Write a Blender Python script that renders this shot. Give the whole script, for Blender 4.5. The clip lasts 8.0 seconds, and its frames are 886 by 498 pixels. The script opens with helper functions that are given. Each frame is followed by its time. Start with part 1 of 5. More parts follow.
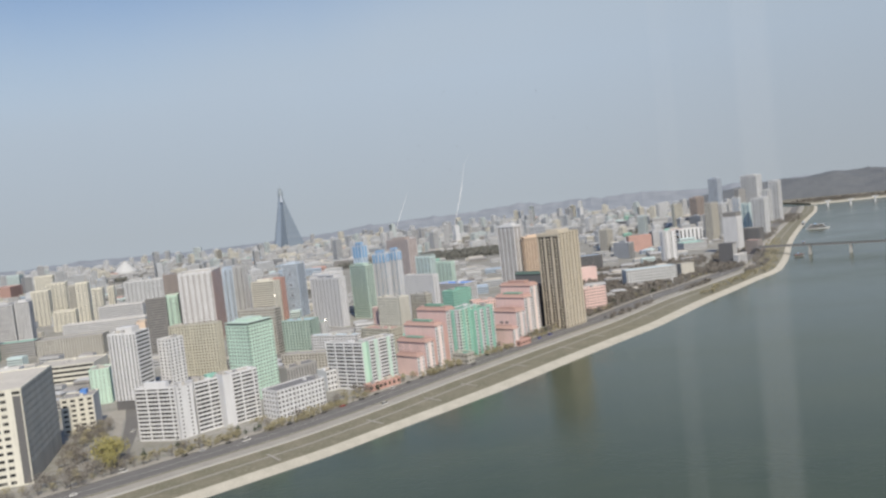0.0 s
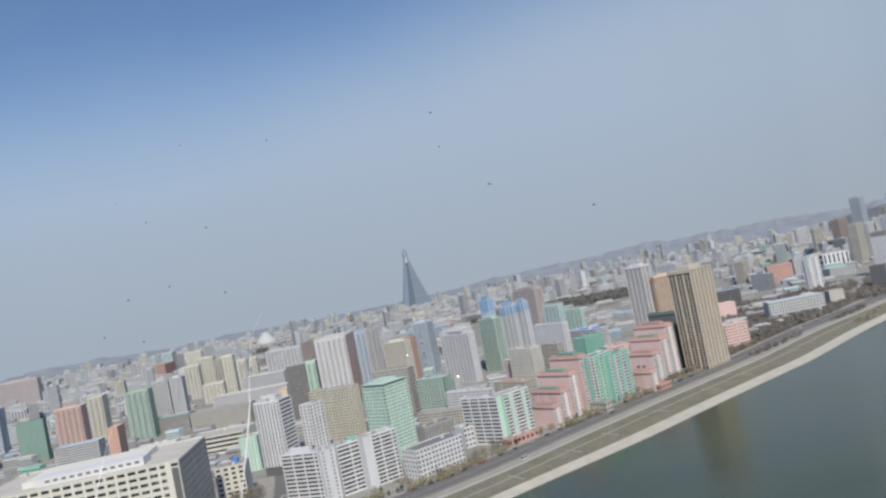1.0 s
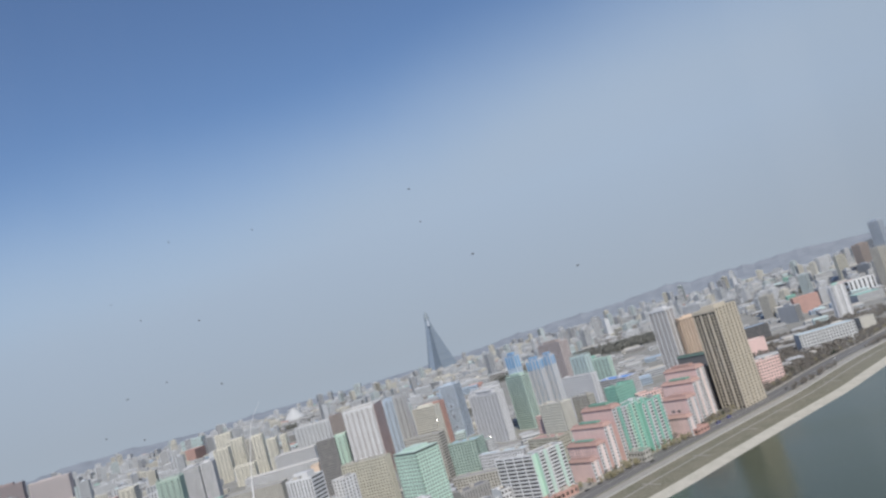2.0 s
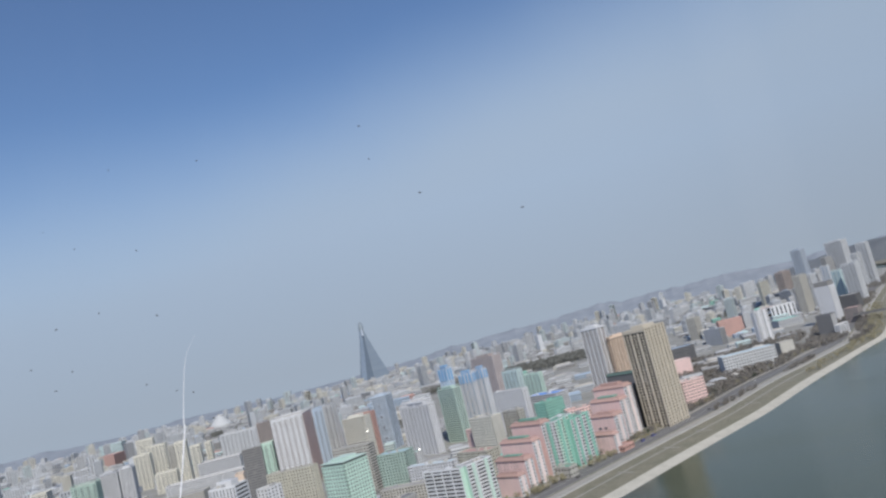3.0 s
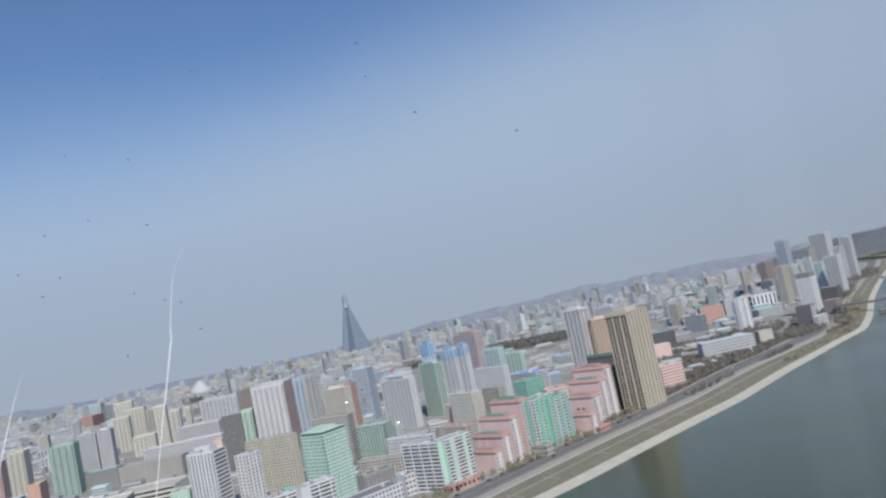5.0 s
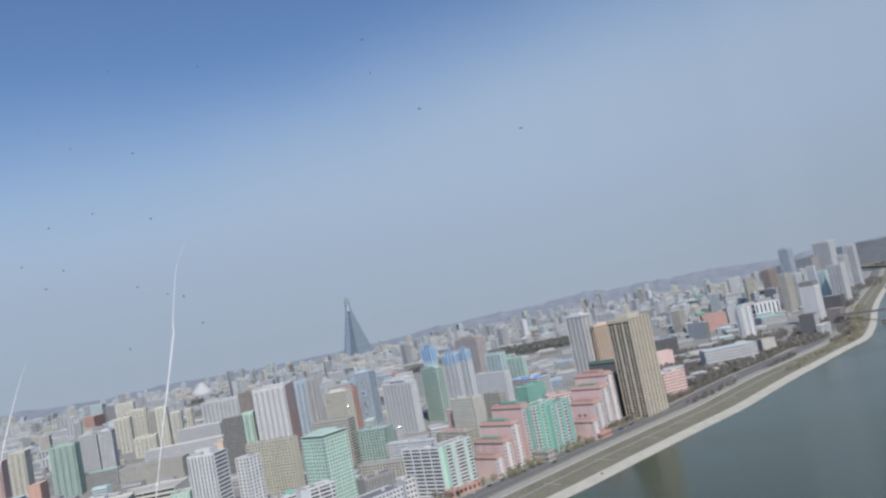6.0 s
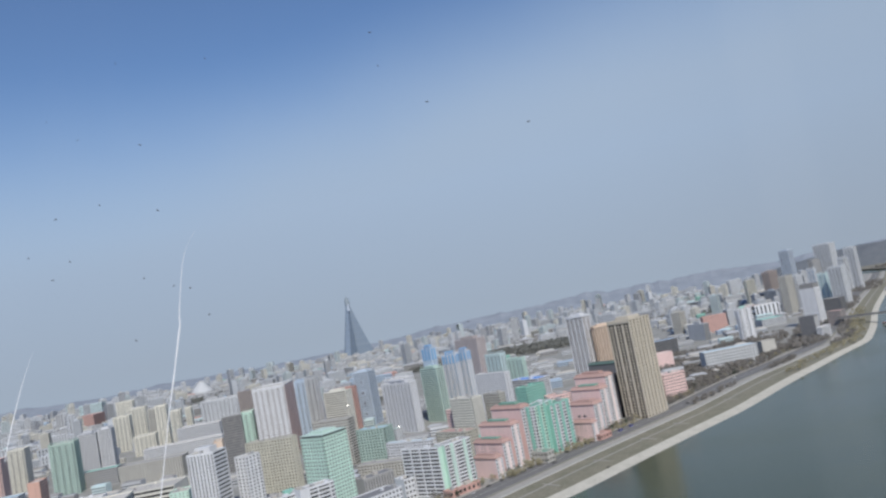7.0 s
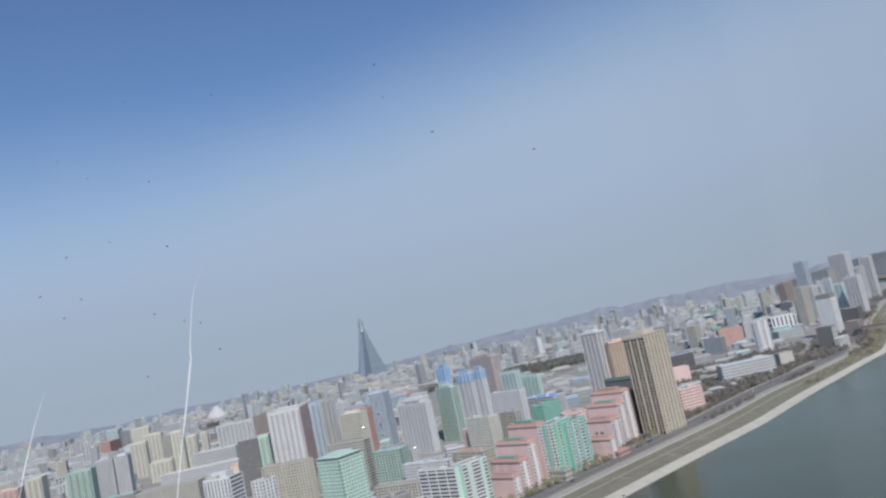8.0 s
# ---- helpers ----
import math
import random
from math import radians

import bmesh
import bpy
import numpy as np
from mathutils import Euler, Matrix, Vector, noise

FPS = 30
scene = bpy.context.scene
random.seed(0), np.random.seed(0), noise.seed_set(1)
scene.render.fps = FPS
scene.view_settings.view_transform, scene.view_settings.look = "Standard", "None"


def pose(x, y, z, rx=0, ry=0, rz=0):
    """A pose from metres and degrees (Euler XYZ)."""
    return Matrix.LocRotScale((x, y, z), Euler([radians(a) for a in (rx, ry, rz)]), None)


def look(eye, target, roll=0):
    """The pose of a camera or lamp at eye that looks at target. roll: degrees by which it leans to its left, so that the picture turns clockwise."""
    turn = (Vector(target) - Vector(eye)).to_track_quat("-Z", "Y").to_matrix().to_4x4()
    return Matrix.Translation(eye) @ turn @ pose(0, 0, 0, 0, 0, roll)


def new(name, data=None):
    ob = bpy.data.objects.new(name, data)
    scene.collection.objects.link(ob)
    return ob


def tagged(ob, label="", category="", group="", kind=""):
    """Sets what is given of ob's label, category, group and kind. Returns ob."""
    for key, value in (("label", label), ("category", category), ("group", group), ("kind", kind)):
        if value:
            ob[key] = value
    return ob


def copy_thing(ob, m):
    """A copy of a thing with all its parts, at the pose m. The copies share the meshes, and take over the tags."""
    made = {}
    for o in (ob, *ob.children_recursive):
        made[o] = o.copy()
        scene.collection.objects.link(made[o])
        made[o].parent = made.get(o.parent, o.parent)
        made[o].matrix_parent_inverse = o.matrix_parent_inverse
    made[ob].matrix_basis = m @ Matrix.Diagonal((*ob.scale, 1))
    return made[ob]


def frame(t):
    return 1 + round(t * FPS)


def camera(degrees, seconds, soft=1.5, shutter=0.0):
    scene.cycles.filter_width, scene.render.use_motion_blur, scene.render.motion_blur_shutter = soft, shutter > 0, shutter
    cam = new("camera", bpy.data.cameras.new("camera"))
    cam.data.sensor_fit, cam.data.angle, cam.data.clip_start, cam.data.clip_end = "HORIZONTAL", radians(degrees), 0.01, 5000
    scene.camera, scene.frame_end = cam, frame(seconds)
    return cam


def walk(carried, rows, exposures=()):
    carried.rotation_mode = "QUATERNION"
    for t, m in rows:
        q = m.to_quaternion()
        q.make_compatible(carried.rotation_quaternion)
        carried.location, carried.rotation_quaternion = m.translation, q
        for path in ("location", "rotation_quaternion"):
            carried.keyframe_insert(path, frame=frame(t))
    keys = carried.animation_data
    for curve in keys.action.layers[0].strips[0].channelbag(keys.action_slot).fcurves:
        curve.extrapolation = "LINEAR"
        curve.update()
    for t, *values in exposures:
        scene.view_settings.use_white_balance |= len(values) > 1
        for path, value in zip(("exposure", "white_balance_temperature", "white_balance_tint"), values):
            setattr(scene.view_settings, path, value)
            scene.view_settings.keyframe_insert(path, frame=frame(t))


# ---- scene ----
# The eye stands behind a glass pane high over the river; the whole shot is a hand-held turn.
cam = camera(59.75, 8.0, soft=2.5)
walk(cam, [
    (0.0, pose(-0.207, -0.800, 149.995, 86.60, 6.20, -0.00)),
    (0.1, pose(-0.217, -0.767, 150.004, 86.99, 6.63, -0.94)),
    (0.2, pose(-0.222, -0.733, 150.013, 87.59, 7.06, -1.92)),
    (0.3, pose(-0.184, -0.700, 150.016, 87.59, 7.49, -2.44)),
    (0.4, pose(-0.098, -0.467, 150.046, 87.73, 7.92, -2.51)),
    (0.5, pose(-0.044, -0.233, 150.096, 88.48, 8.34, -1.95)),
    (0.6, pose(-0.046, 0.000, 150.087, 89.99, 8.92, 1.11)),
    (0.7, pose(-0.021, 0.000, 150.090, 90.69, 9.50, 4.88)),
    (0.8, pose(0.005, 0.000, 150.093, 90.99, 10.08, 7.20)),
    (0.9, pose(0.011, 0.000, 150.079, 91.62, 10.65, 8.34)),
    (1.0, pose(0.009, 0.000, 150.067, 91.85, 11.23, 9.25)),
    (1.1, pose(0.008, 0.000, 150.061, 91.57, 11.43, 10.52)),
    (1.2, pose(0.007, 0.000, 150.062, 91.20, 11.63, 11.31)),
    (1.3, pose(0.007, 0.000, 150.063, 90.94, 11.83, 11.36)),
    (1.5, pose(0.006, 0.000, 150.065, 90.86, 12.23, 11.26)),
    (1.7, pose(0.006, 0.000, 150.057, 92.98, 13.79, 11.41)),
    (1.8, pose(0.006, 0.000, 150.053, 95.21, 14.57, 11.43)),
    (1.9, pose(0.014, 0.000, 150.060, 96.18, 15.35, 11.41)),
    (2.0, pose(0.027, 0.000, 150.069, 96.79, 16.13, 11.03)),
    (2.2, pose(0.024, 0.000, 150.062, 97.03, 16.18, 9.43)),
    (3.3, pose(0.010, 0.000, 150.024, 95.90, 13.72, 5.47)),
    (3.5, pose(0.008, 0.000, 150.018, 95.13, 13.52, 5.14)),
    (4.0, pose(0.004, 0.000, 150.012, 94.51, 12.57, 4.59)),
    (4.5, pose(0.004, 0.000, 150.008, 94.20, 12.06, 4.52)),
    (4.7, pose(0.004, 0.000, 150.007, 94.13, 11.96, 4.62)),
    (5.8, pose(0.003, 0.000, 150.001, 94.69, 11.26, 4.89)),
    (6.0, pose(0.003, 0.000, 150.001, 94.61, 11.16, 4.91)),
    (6.5, pose(0.000, 0.000, 150.000, 94.62, 10.94, 4.71)),
    (7.0, pose(-0.001, 0.000, 149.998, 94.62, 10.84, 4.92)),
    (7.5, pose(0.003, 0.000, 149.999, 95.00, 11.63, 6.14)),
    (8.0, pose(0.002, 0.000, 150.003, 96.23, 12.10, 5.95)),
], exposures=[(0.0, 0.18, 7300, 10), (0.5, 0.05, 7000, 10), (1.5, 0.03, 6780, 10), (3.5, 0.0, 6500, 10), (8.0, 0.0, 6450, 10)])

# ---------------------------------------------------------------- light
SUN_AZ, SUN_EL = radians(164), radians(47)      # azimuth clockwise from +y
world = bpy.data.worlds.new("sky")
scene.world = world
world.use_nodes = True
wn, wl = world.node_tree.nodes, world.node_tree.links
sky = wn.new("ShaderNodeTexSky")
sky.sky_type = 'NISHITA'
sky.sun_disc = False
sky.sun_elevation = SUN_EL
sky.sun_rotation = SUN_AZ
sky.air_density, sky.dust_density, sky.ozone_density = 1.25, 0.25, 4.0
# pale haze lying on the horizon and thinning out towards the blue above
tcw = wn.new("ShaderNodeTexCoord")
sep = wn.new("ShaderNodeSeparateXYZ")
wl.new(tcw.outputs["Generated"], sep.inputs[0])
drift = wn.new("ShaderNodeTexNoise")
drift.inputs["Scale"].default_value, drift.inputs["Detail"].default_value = 2.2, 5
wl.new(tcw.outputs["Generated"], drift.inputs["Vector"])
lift = wn.new("ShaderNodeMath")
lift.operation, lift.inputs[1].default_value = 'MULTIPLY_ADD', 0.10
wl.new(drift.outputs["Fac"], lift.inputs[0])
wl.new(sep.outputs["Z"], lift.inputs[2])
slope = wn.new("ShaderNodeMath")
slope.operation, slope.inputs[1].default_value = 'MULTIPLY_ADD', -0.13
wl.new(sep.outputs["X"], slope.inputs[0])
wl.new(lift.outputs[0], slope.inputs[2])
thin = wn.new("ShaderNodeMapRange")
thin.interpolation_type = 'SMOOTHSTEP'
thin.inputs[1].default_value, thin.inputs[2].default_value = 0.225, 0.465
thin.inputs[3].default_value, thin.inputs[4].default_value = 1.0, 0.0
wl.new(slope.outputs[0], thin.inputs[0])
deep = wn.new("ShaderNodeMapRange")
deep.inputs[1].default_value, deep.inputs[2].default_value = 0.0, 0.16
wl.new(sep.outputs["Z"], deep.inputs[0])
hz = wn.new("ShaderNodeMix")
hz.data_type = 'RGBA'
hz.inputs[6].default_value, hz.inputs[7].default_value = (3.45, 4.15, 5.10, 1), (3.62, 4.64, 6.12, 1)
west = wn.new("ShaderNodeMapRange")
west.interpolation_type = 'SMOOTHSTEP'
west.inputs[1].default_value, west.inputs[2].default_value = 0.05, 0.55
west.inputs[3].default_value, west.inputs[4].default_value = 1.0, 0.91
wl.new(sep.outputs["X"], west.inputs[0])
dull = wn.new("ShaderNodeVectorMath")
dull.operation = 'SCALE'
wl.new(west.outputs[0], dull.inputs["Scale"])
wl.new(hz.outputs[2], dull.inputs[0])
wl.new(deep.outputs[0], hz.inputs[0])
air = wn.new("ShaderNodeMix")
air.data_type = 'RGBA'
wl.new(thin.outputs[0], air.inputs[0])
clean = wn.new("ShaderNodeMix")
clean.data_type, clean.blend_type = 'RGBA', 'MULTIPLY'
clean.inputs[0].default_value = 1.0
clean.inputs[7].default_value = (0.80, 0.875, 1.03, 1)
wl.new(sky.outputs[0], clean.inputs[6])
wl.new(clean.outputs[2], air.inputs[6])
wl.new(dull.outputs[0], air.inputs[7])
wn["Background"].inputs["Strength"].default_value = 0.10
wl.new(air.outputs[2], wn["Background"].inputs["Color"])

sun_data = bpy.data.lights.new("sun", 'SUN')
sun_data.energy, sun_data.angle, sun_data.color = 3.5, radians(2.0), (1.0, 0.95, 0.86)
sun = new("sun", sun_data)
sun_dir = Vector((math.sin(SUN_AZ) * math.cos(SUN_EL), math.cos(SUN_AZ) * math.cos(SUN_EL), math.sin(SUN_EL)))
sun.matrix_world = look(sun_dir * 2000, (0, 0, 0))


# ---------------------------------------------------------------- materials
def base_mat(name, rough=0.8, metal=0.0):
    m = bpy.data.materials.new(name)
    m.use_nodes = True
    n, l = m.node_tree.nodes, m.node_tree.links
    p = n["Principled BSDF"]
    p.inputs["Roughness"].default_value = rough
    p.inputs["Metallic"].default_value = metal
    return m, n, l, p


def mix_rgb(n, l, fac, a, b, mode='MIX'):
    mx = n.new("ShaderNodeMix")
    mx.data_type, mx.blend_type = 'RGBA', mode
    for sock, val in ((mx.inputs[0], fac), (mx.inputs[6], a), (mx.inputs[7], b)):
        if isinstance(val, bpy.types.NodeSocket):
            l.new(val, sock)
        elif sock.type == 'RGBA':
            sock.default_value = (*val[:3], 1)
        else:
            sock.default_value = val
    return mx.outputs[2]


def noise_at(n, l, vec, scale, detail=4, rough=0.6):
    t = n.new("ShaderNodeTexNoise")
    t.inputs["Scale"].default_value, t.inputs["Detail"].default_value = scale, detail
    t.inputs["Roughness"].default_value = rough
    l.new(vec, t.inputs["Vector"])
    return t.outputs["Fac"]


def ramp(n, l, fac, lo, hi):
    r = n.new("ShaderNodeMapRange")
    r.inputs[1].default_value, r.inputs[2].default_value = lo, hi
    l.new(fac, r.inputs[0])
    return r.outputs[0]


def world_pos(n, l, scale=(1, 1, 1)):
    g = n.new("ShaderNodeNewGeometry")
    mp = n.new("ShaderNodeMapping")
    mp.inputs["Scale"].default_value = scale
    l.new(g.outputs["Position"], mp.inputs["Vector"])
    return mp.outputs[0]


def painted(name, rgb, wear=0.3, rough=0.85):
    """Weathered render or paint: broad fading, rain streaks and grain."""
    m, n, l, p = base_mat(name, rough)
    broad = ramp(n, l, noise_at(n, l, world_pos(n, l), 0.06), 0.3, 0.7)
    streak = ramp(n, l, noise_at(n, l, world_pos(n, l, (1, 1, 0.06)), 0.9), 0.45, 0.75)
    grain = noise_at(n, l, world_pos(n, l), 2.5, 3)
    dull = tuple(c * 0.72 + 0.03 for c in rgb)
    dirt = tuple(c * 0.5 + 0.04 for c in rgb)
    c1 = mix_rgb(n, l, broad, rgb, mix_rgb(n, l, wear, rgb, dull))
    k = n.new("ShaderNodeMath")
    k.operation = 'MULTIPLY'
    k.inputs[1].default_value = wear
    l.new(streak, k.inputs[0])
    c2 = mix_rgb(n, l, k.outputs[0], c1, dirt)
    info = n.new("ShaderNodeObjectInfo")
    tint = n.new("ShaderNodeHueSaturation")
    v = n.new("ShaderNodeMapRange")
    v.inputs[3].default_value, v.inputs[4].default_value = 0.93, 1.06
    l.new(info.outputs["Random"], v.inputs[0])
    l.new(v.outputs[0], tint.inputs["Value"])
    l.new(c2, tint.inputs["Color"])
    l.new(mix_rgb(n, l, 0.12, tint.outputs[0], grain, 'OVERLAY'), p.inputs["Base Color"])
    b = n.new("ShaderNodeBump")
    b.inputs["Strength"].default_value, b.inputs["Distance"].default_value = 0.3, 0.05
    l.new(grain, b.inputs["Height"])
    l.new(b.outputs[0], p.inputs["Normal"])
    return m


def glazing(name, rgb):
    """Window glass with curtains and dark rooms behind it, varied bay by bay."""
    m, n, l, p = base_mat(name, 0.12)
    tc = n.new("ShaderNodeTexCoord")
    sn = n.new("ShaderNodeVectorMath")
    sn.operation = 'SNAP'
    sn.inputs[1].default_value = (1.7, 1.7, 3.0)
    l.new(tc.outputs["Object"], sn.inputs[0])
    wnz = n.new("ShaderNodeTexWhiteNoise")
    l.new(sn.outputs[0], wnz.inputs["Vector"])
    cur = ramp(n, l, wnz.outputs["Value"], 0.76, 1.0)
    l.new(mix_rgb(n, l, cur, rgb, (0.24, 0.235, 0.22)), p.inputs["Base Color"])
    p.inputs["Specular IOR Level"].default_value = 0.25
    return m


DARKGREY = painted("dark_grey_concrete", (0.26, 0.255, 0.25))
PALEGREY = painted("pale_grey_render", (0.58, 0.595, 0.605), 0.5)
PALEBLUE = painted("pale_blue_render", (0.55, 0.64, 0.74))
WHITE = painted("white_render", (0.69, 0.70, 0.72))
# far-city copies of white and grey, toned towards the haze colour
HAZEWHITE = painted("hazed_white_render", (0.61, 0.63, 0.655), 0.5)
HAZEGREY = painted("hazed_grey_render", (0.50, 0.515, 0.535), 0.5)
CREAM = painted("cream_render", (0.71, 0.695, 0.62))
GREY = painted("grey_concrete", (0.40, 0.40, 0.40))
MINT = painted("mint_paint", (0.56, 0.755, 0.655))
MINT2 = painted("pale_mint_paint", (0.55, 0.70, 0.63))
TEAL = painted("teal_paint", (0.28, 0.56, 0.47))
PALETEAL = painted("pale_teal_paint", (0.55, 0.67, 0.68))
PINK = painted("pink_paint", (0.82, 0.60, 0.565))
PALEPINK = painted("pale_pink_paint", (0.84, 0.72, 0.69))
TAN = painted("tan_render", (0.57, 0.555, 0.475), 0.6)
TAN2 = painted("warm_tan_cladding", (0.58, 0.525, 0.435), 0.35)
GREYTAN = painted("grey_tan_render", (0.51, 0.495, 0.45), 0.5)
ORANGE = painted("orange_tan_paint", (0.73, 0.575, 0.45))
YELLOW = painted("faded_yellow_paint", (0.71, 0.69, 0.605))
BLUE = painted("blue_paint", (0.22, 0.42, 0.66))
BLUEGREY = painted("blue_grey_cladding", (0.44, 0.50, 0.58))
BROWN = painted("brown_cladding", (0.36, 0.31, 0.29))
DARK = painted("dark_cladding", (0.15, 0.15, 0.155), 0.2, 0.5)
REDB = painted("brick_red_render", (0.60, 0.37, 0.32))
REDWALL = painted("rust_red_render", (0.68, 0.49, 0.445))
ROOF_PALE = painted("pale_roof_screed", (0.58, 0.55, 0.50), 0.7)
ROOF_GREY = painted("grey_roof_felt", (0.36, 0.35, 0.34), 0.7)
ROOF_DARK = painted("dark_roof_felt", (0.20, 0.20, 0.21), 0.6)
ROOF_RED = painted("red_brown_roof", (0.49, 0.32, 0.28), 0.5)
ROOF_GREEN = painted("green_roof", (0.20, 0.38, 0.30), 0.5)
# far wall colours with the haze of distance mixed in
FARCREAM = painted("hazed_cream_render", (0.605, 0.59, 0.53), 0.4)
FARTEAL = painted("hazed_teal_render", (0.51, 0.575, 0.585), 0.4)
FARGREY = painted("hazed_blue_grey_render", (0.52, 0.548, 0.58), 0.4)
PLUM = painted("plum_brown_render", (0.36, 0.30, 0.31), 0.4)
GREYPINK = painted("grey_pink_render", (0.60, 0.545, 0.55), 0.4)
DEEPGREEN = painted("deep_green_cladding", (0.22, 0.34, 0.30), 0.4)
CORAL = painted("coral_render", (0.66, 0.41, 0.33), 0.4)
GREYGREEN = painted("grey_green_render", (0.40, 0.52, 0.46), 0.4)
DARKGREEN = painted("dark_green_tiles", (0.10, 0.16, 0.14), 0.4)
ROOF_TEAL = painted("teal_sheet_roof", (0.25, 0.52, 0.44), 0.4)
ROOF_BLUE = painted("faded_blue_sheet_roof", (0.40, 0.54, 0.62), 0.4)
ROOF_BRIGHT = painted("bright_blue_sheet_roof", (0.10, 0.28, 0.68), 0.3)
ROOF_PALEBLUE = painted("pale_blue_sheet_roof", (0.40, 0.50, 0.62), 0.5)
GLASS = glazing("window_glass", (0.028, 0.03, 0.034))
# next two: distance haze put into the glass colour as a lighter tone
FARGLASS = glazing("haze_lifted_window_glass", (0.105, 0.11, 0.12))
HAZEGLASS = glazing("far_hazed_window_glass", (0.14, 0.145, 0.155))
BROWNGLASS = glazing("bronze_window_glass", (0.16, 0.125, 0.105))
BLUEGLASS = glazing("blue_window_glass", (0.10, 0.26, 0.42))
DARKGLASS = glazing("dark_window_glass", (0.022, 0.022, 0.024))


def ground_mat(name, a, b, c, scale=0.05, rough=0.95):
    m, n, l, p = base_mat(name, rough)
    v = world_pos(n, l)
    one = mix_rgb(n, l, ramp(n, l, noise_at(n, l, v, scale, 6), 0.35, 0.65), a, b)
    two = mix_rgb(n, l, ramp(n, l, noise_at(n, l, v, scale * 9, 5), 0.5, 0.75), one, c)
    l.new(mix_rgb(n, l, 0.2, two, noise_at(n, l, v, 1.5, 4), 'OVERLAY'), p.inputs["Base Color"])
    return m


EARTH = ground_mat("city_ground", (0.25, 0.245, 0.22), (0.33, 0.325, 0.31), (0.18, 0.185, 0.145), 0.02)
GRASS = ground_mat("dry_grass", (0.21, 0.194, 0.142), (0.16, 0.156, 0.108), (0.28, 0.257, 0.20), 0.05)
ASPHALT = ground_mat("asphalt", (0.15, 0.147, 0.142), (0.175, 0.17, 0.165), (0.12, 0.118, 0.114), 0.08)
PAVING = ground_mat("paving", (0.35, 0.335, 0.30), (0.30, 0.285, 0.26), (0.41, 0.39, 0.35), 0.08)
STONE = ground_mat("stone_revetment", (0.49, 0.465, 0.40), (0.41, 0.39, 0.33), (0.57, 0.545, 0.475), 0.09)
LINE = painted("road_paint", (0.75, 0.75, 0.72), 0.5)
KERB = painted("kerb_stone", (0.50, 0.49, 0.47), 0.4)


def water_mat():
    m, n, l, p = base_mat("river_water", 0.16)
    v = world_pos(n, l)
    broad = ramp(n, l, noise_at(n, l, world_pos(n, l, (0.6, 1.4, 1)), 0.006, 5), 0.35, 0.65)
    l.new(mix_rgb(n, l, broad, (0.044, 0.061, 0.036), (0.066, 0.083, 0.050)), p.inputs["Base Color"])
    rr = n.new("ShaderNodeMapRange")
    rr.inputs[3].default_value, rr.inputs[4].default_value = 0.14, 0.24
    l.new(broad, rr.inputs[0])
    l.new(rr.outputs[0], p.inputs["Roughness"])
    b = n.new("ShaderNodeBump")
    p.inputs["Specular IOR Level"].default_value = 0.28
    b.inputs["Strength"].default_value, b.inputs["Distance"].default_value = 0.35, 0.4
    l.new(noise_at(n, l, v, 0.25, 4), b.inputs["Height"])
    l.new(b.outputs[0], p.inputs["Normal"])
    return m


WATER = water_mat()


# ---------------------------------------------------------------- mesh helpers
class Boxes:
    """Gathers boxes and quads into one mesh."""

    def __init__(self):
        self.v, self.f, self.mi = [], [], []

    def box(self, x0, y0, z0, x1, y1, z1, mi=0):
        k = len(self.v)
        self.v += [(x0, y0, z0), (x1, y0, z0), (x1, y1, z0), (x0, y1, z0), (x0, y0, z1), (x1, y0, z1), (x1, y1, z1), (x0, y1, z1)]
        for q in ((0, 3, 2, 1), (4, 5, 6, 7), (0, 1, 5, 4), (1, 2, 6, 5), (2, 3, 7, 6), (3, 0, 4, 7)):
            self.f.append(tuple(k + i for i in q))
            self.mi.append(mi)

    def poly(self, pts, mi=0):
        k = len(self.v)
        self.v += [tuple(p) for p in pts]
        self.f.append(tuple(range(k, k + len(pts))))
        self.mi.append(mi)

    def frustum(self, x0, y0, x1, y1, z0, z1, inset, mi=0):
        k = len(self.v)
        i = inset
        self.v += [(x0, y0, z0), (x1, y0, z0), (x1, y1, z0), (x0, y1, z0),
                   (x0 + i, y0 + i, z1), (x1 - i, y0 + i, z1), (x1 - i, y1 - i, z1), (x0 + i, y1 - i, z1)]
        for q in ((0, 3, 2, 1), (4, 5, 6, 7), (0, 1, 5, 4), (1, 2, 6, 5), (2, 3, 7, 6), (3, 0, 4, 7)):
            self.f.append(tuple(k + j for j in q))
            self.mi.append(mi)

    def mesh(self, name, mats):
        me = bpy.data.meshes.new(name)
        me.from_pydata(self.v, [], self.f)
        for m in mats:
            me.materials.append(m)
        if len(mats) > 1:
            me.polygons.foreach_set("material_index", self.mi)
        me.update()
        return me


def part(name, data, parent, label="", at=None):
    ob = new(name, data)
    ob.parent = parent
    if at is not None:
        ob.matrix_basis = at
    if label:
        tagged(ob, label)
    return ob


def single(name, mat, *boxes):
    bx = Boxes()
    for b in boxes:
        bx.box(*b)
    return bx.mesh(name, [mat])

# ---------------------------------------------------------------- ground, river, road
SHORE = [(-1900, -1450), (-800, -250), (-433, 170), (-260, 345), (-151, 436), (-117, 464), (-85, 490), (-31, 547), (13, 600), (64, 658),
         (97, 695), (166, 770), (207, 813), (252, 872), (310, 946), (370, 1008), (436, 1080), (489, 1138), (530, 1215), (575, 1302),
         (687, 1540), (831, 1815), (1016, 2161), (1181, 2450), (1330, 2760)]


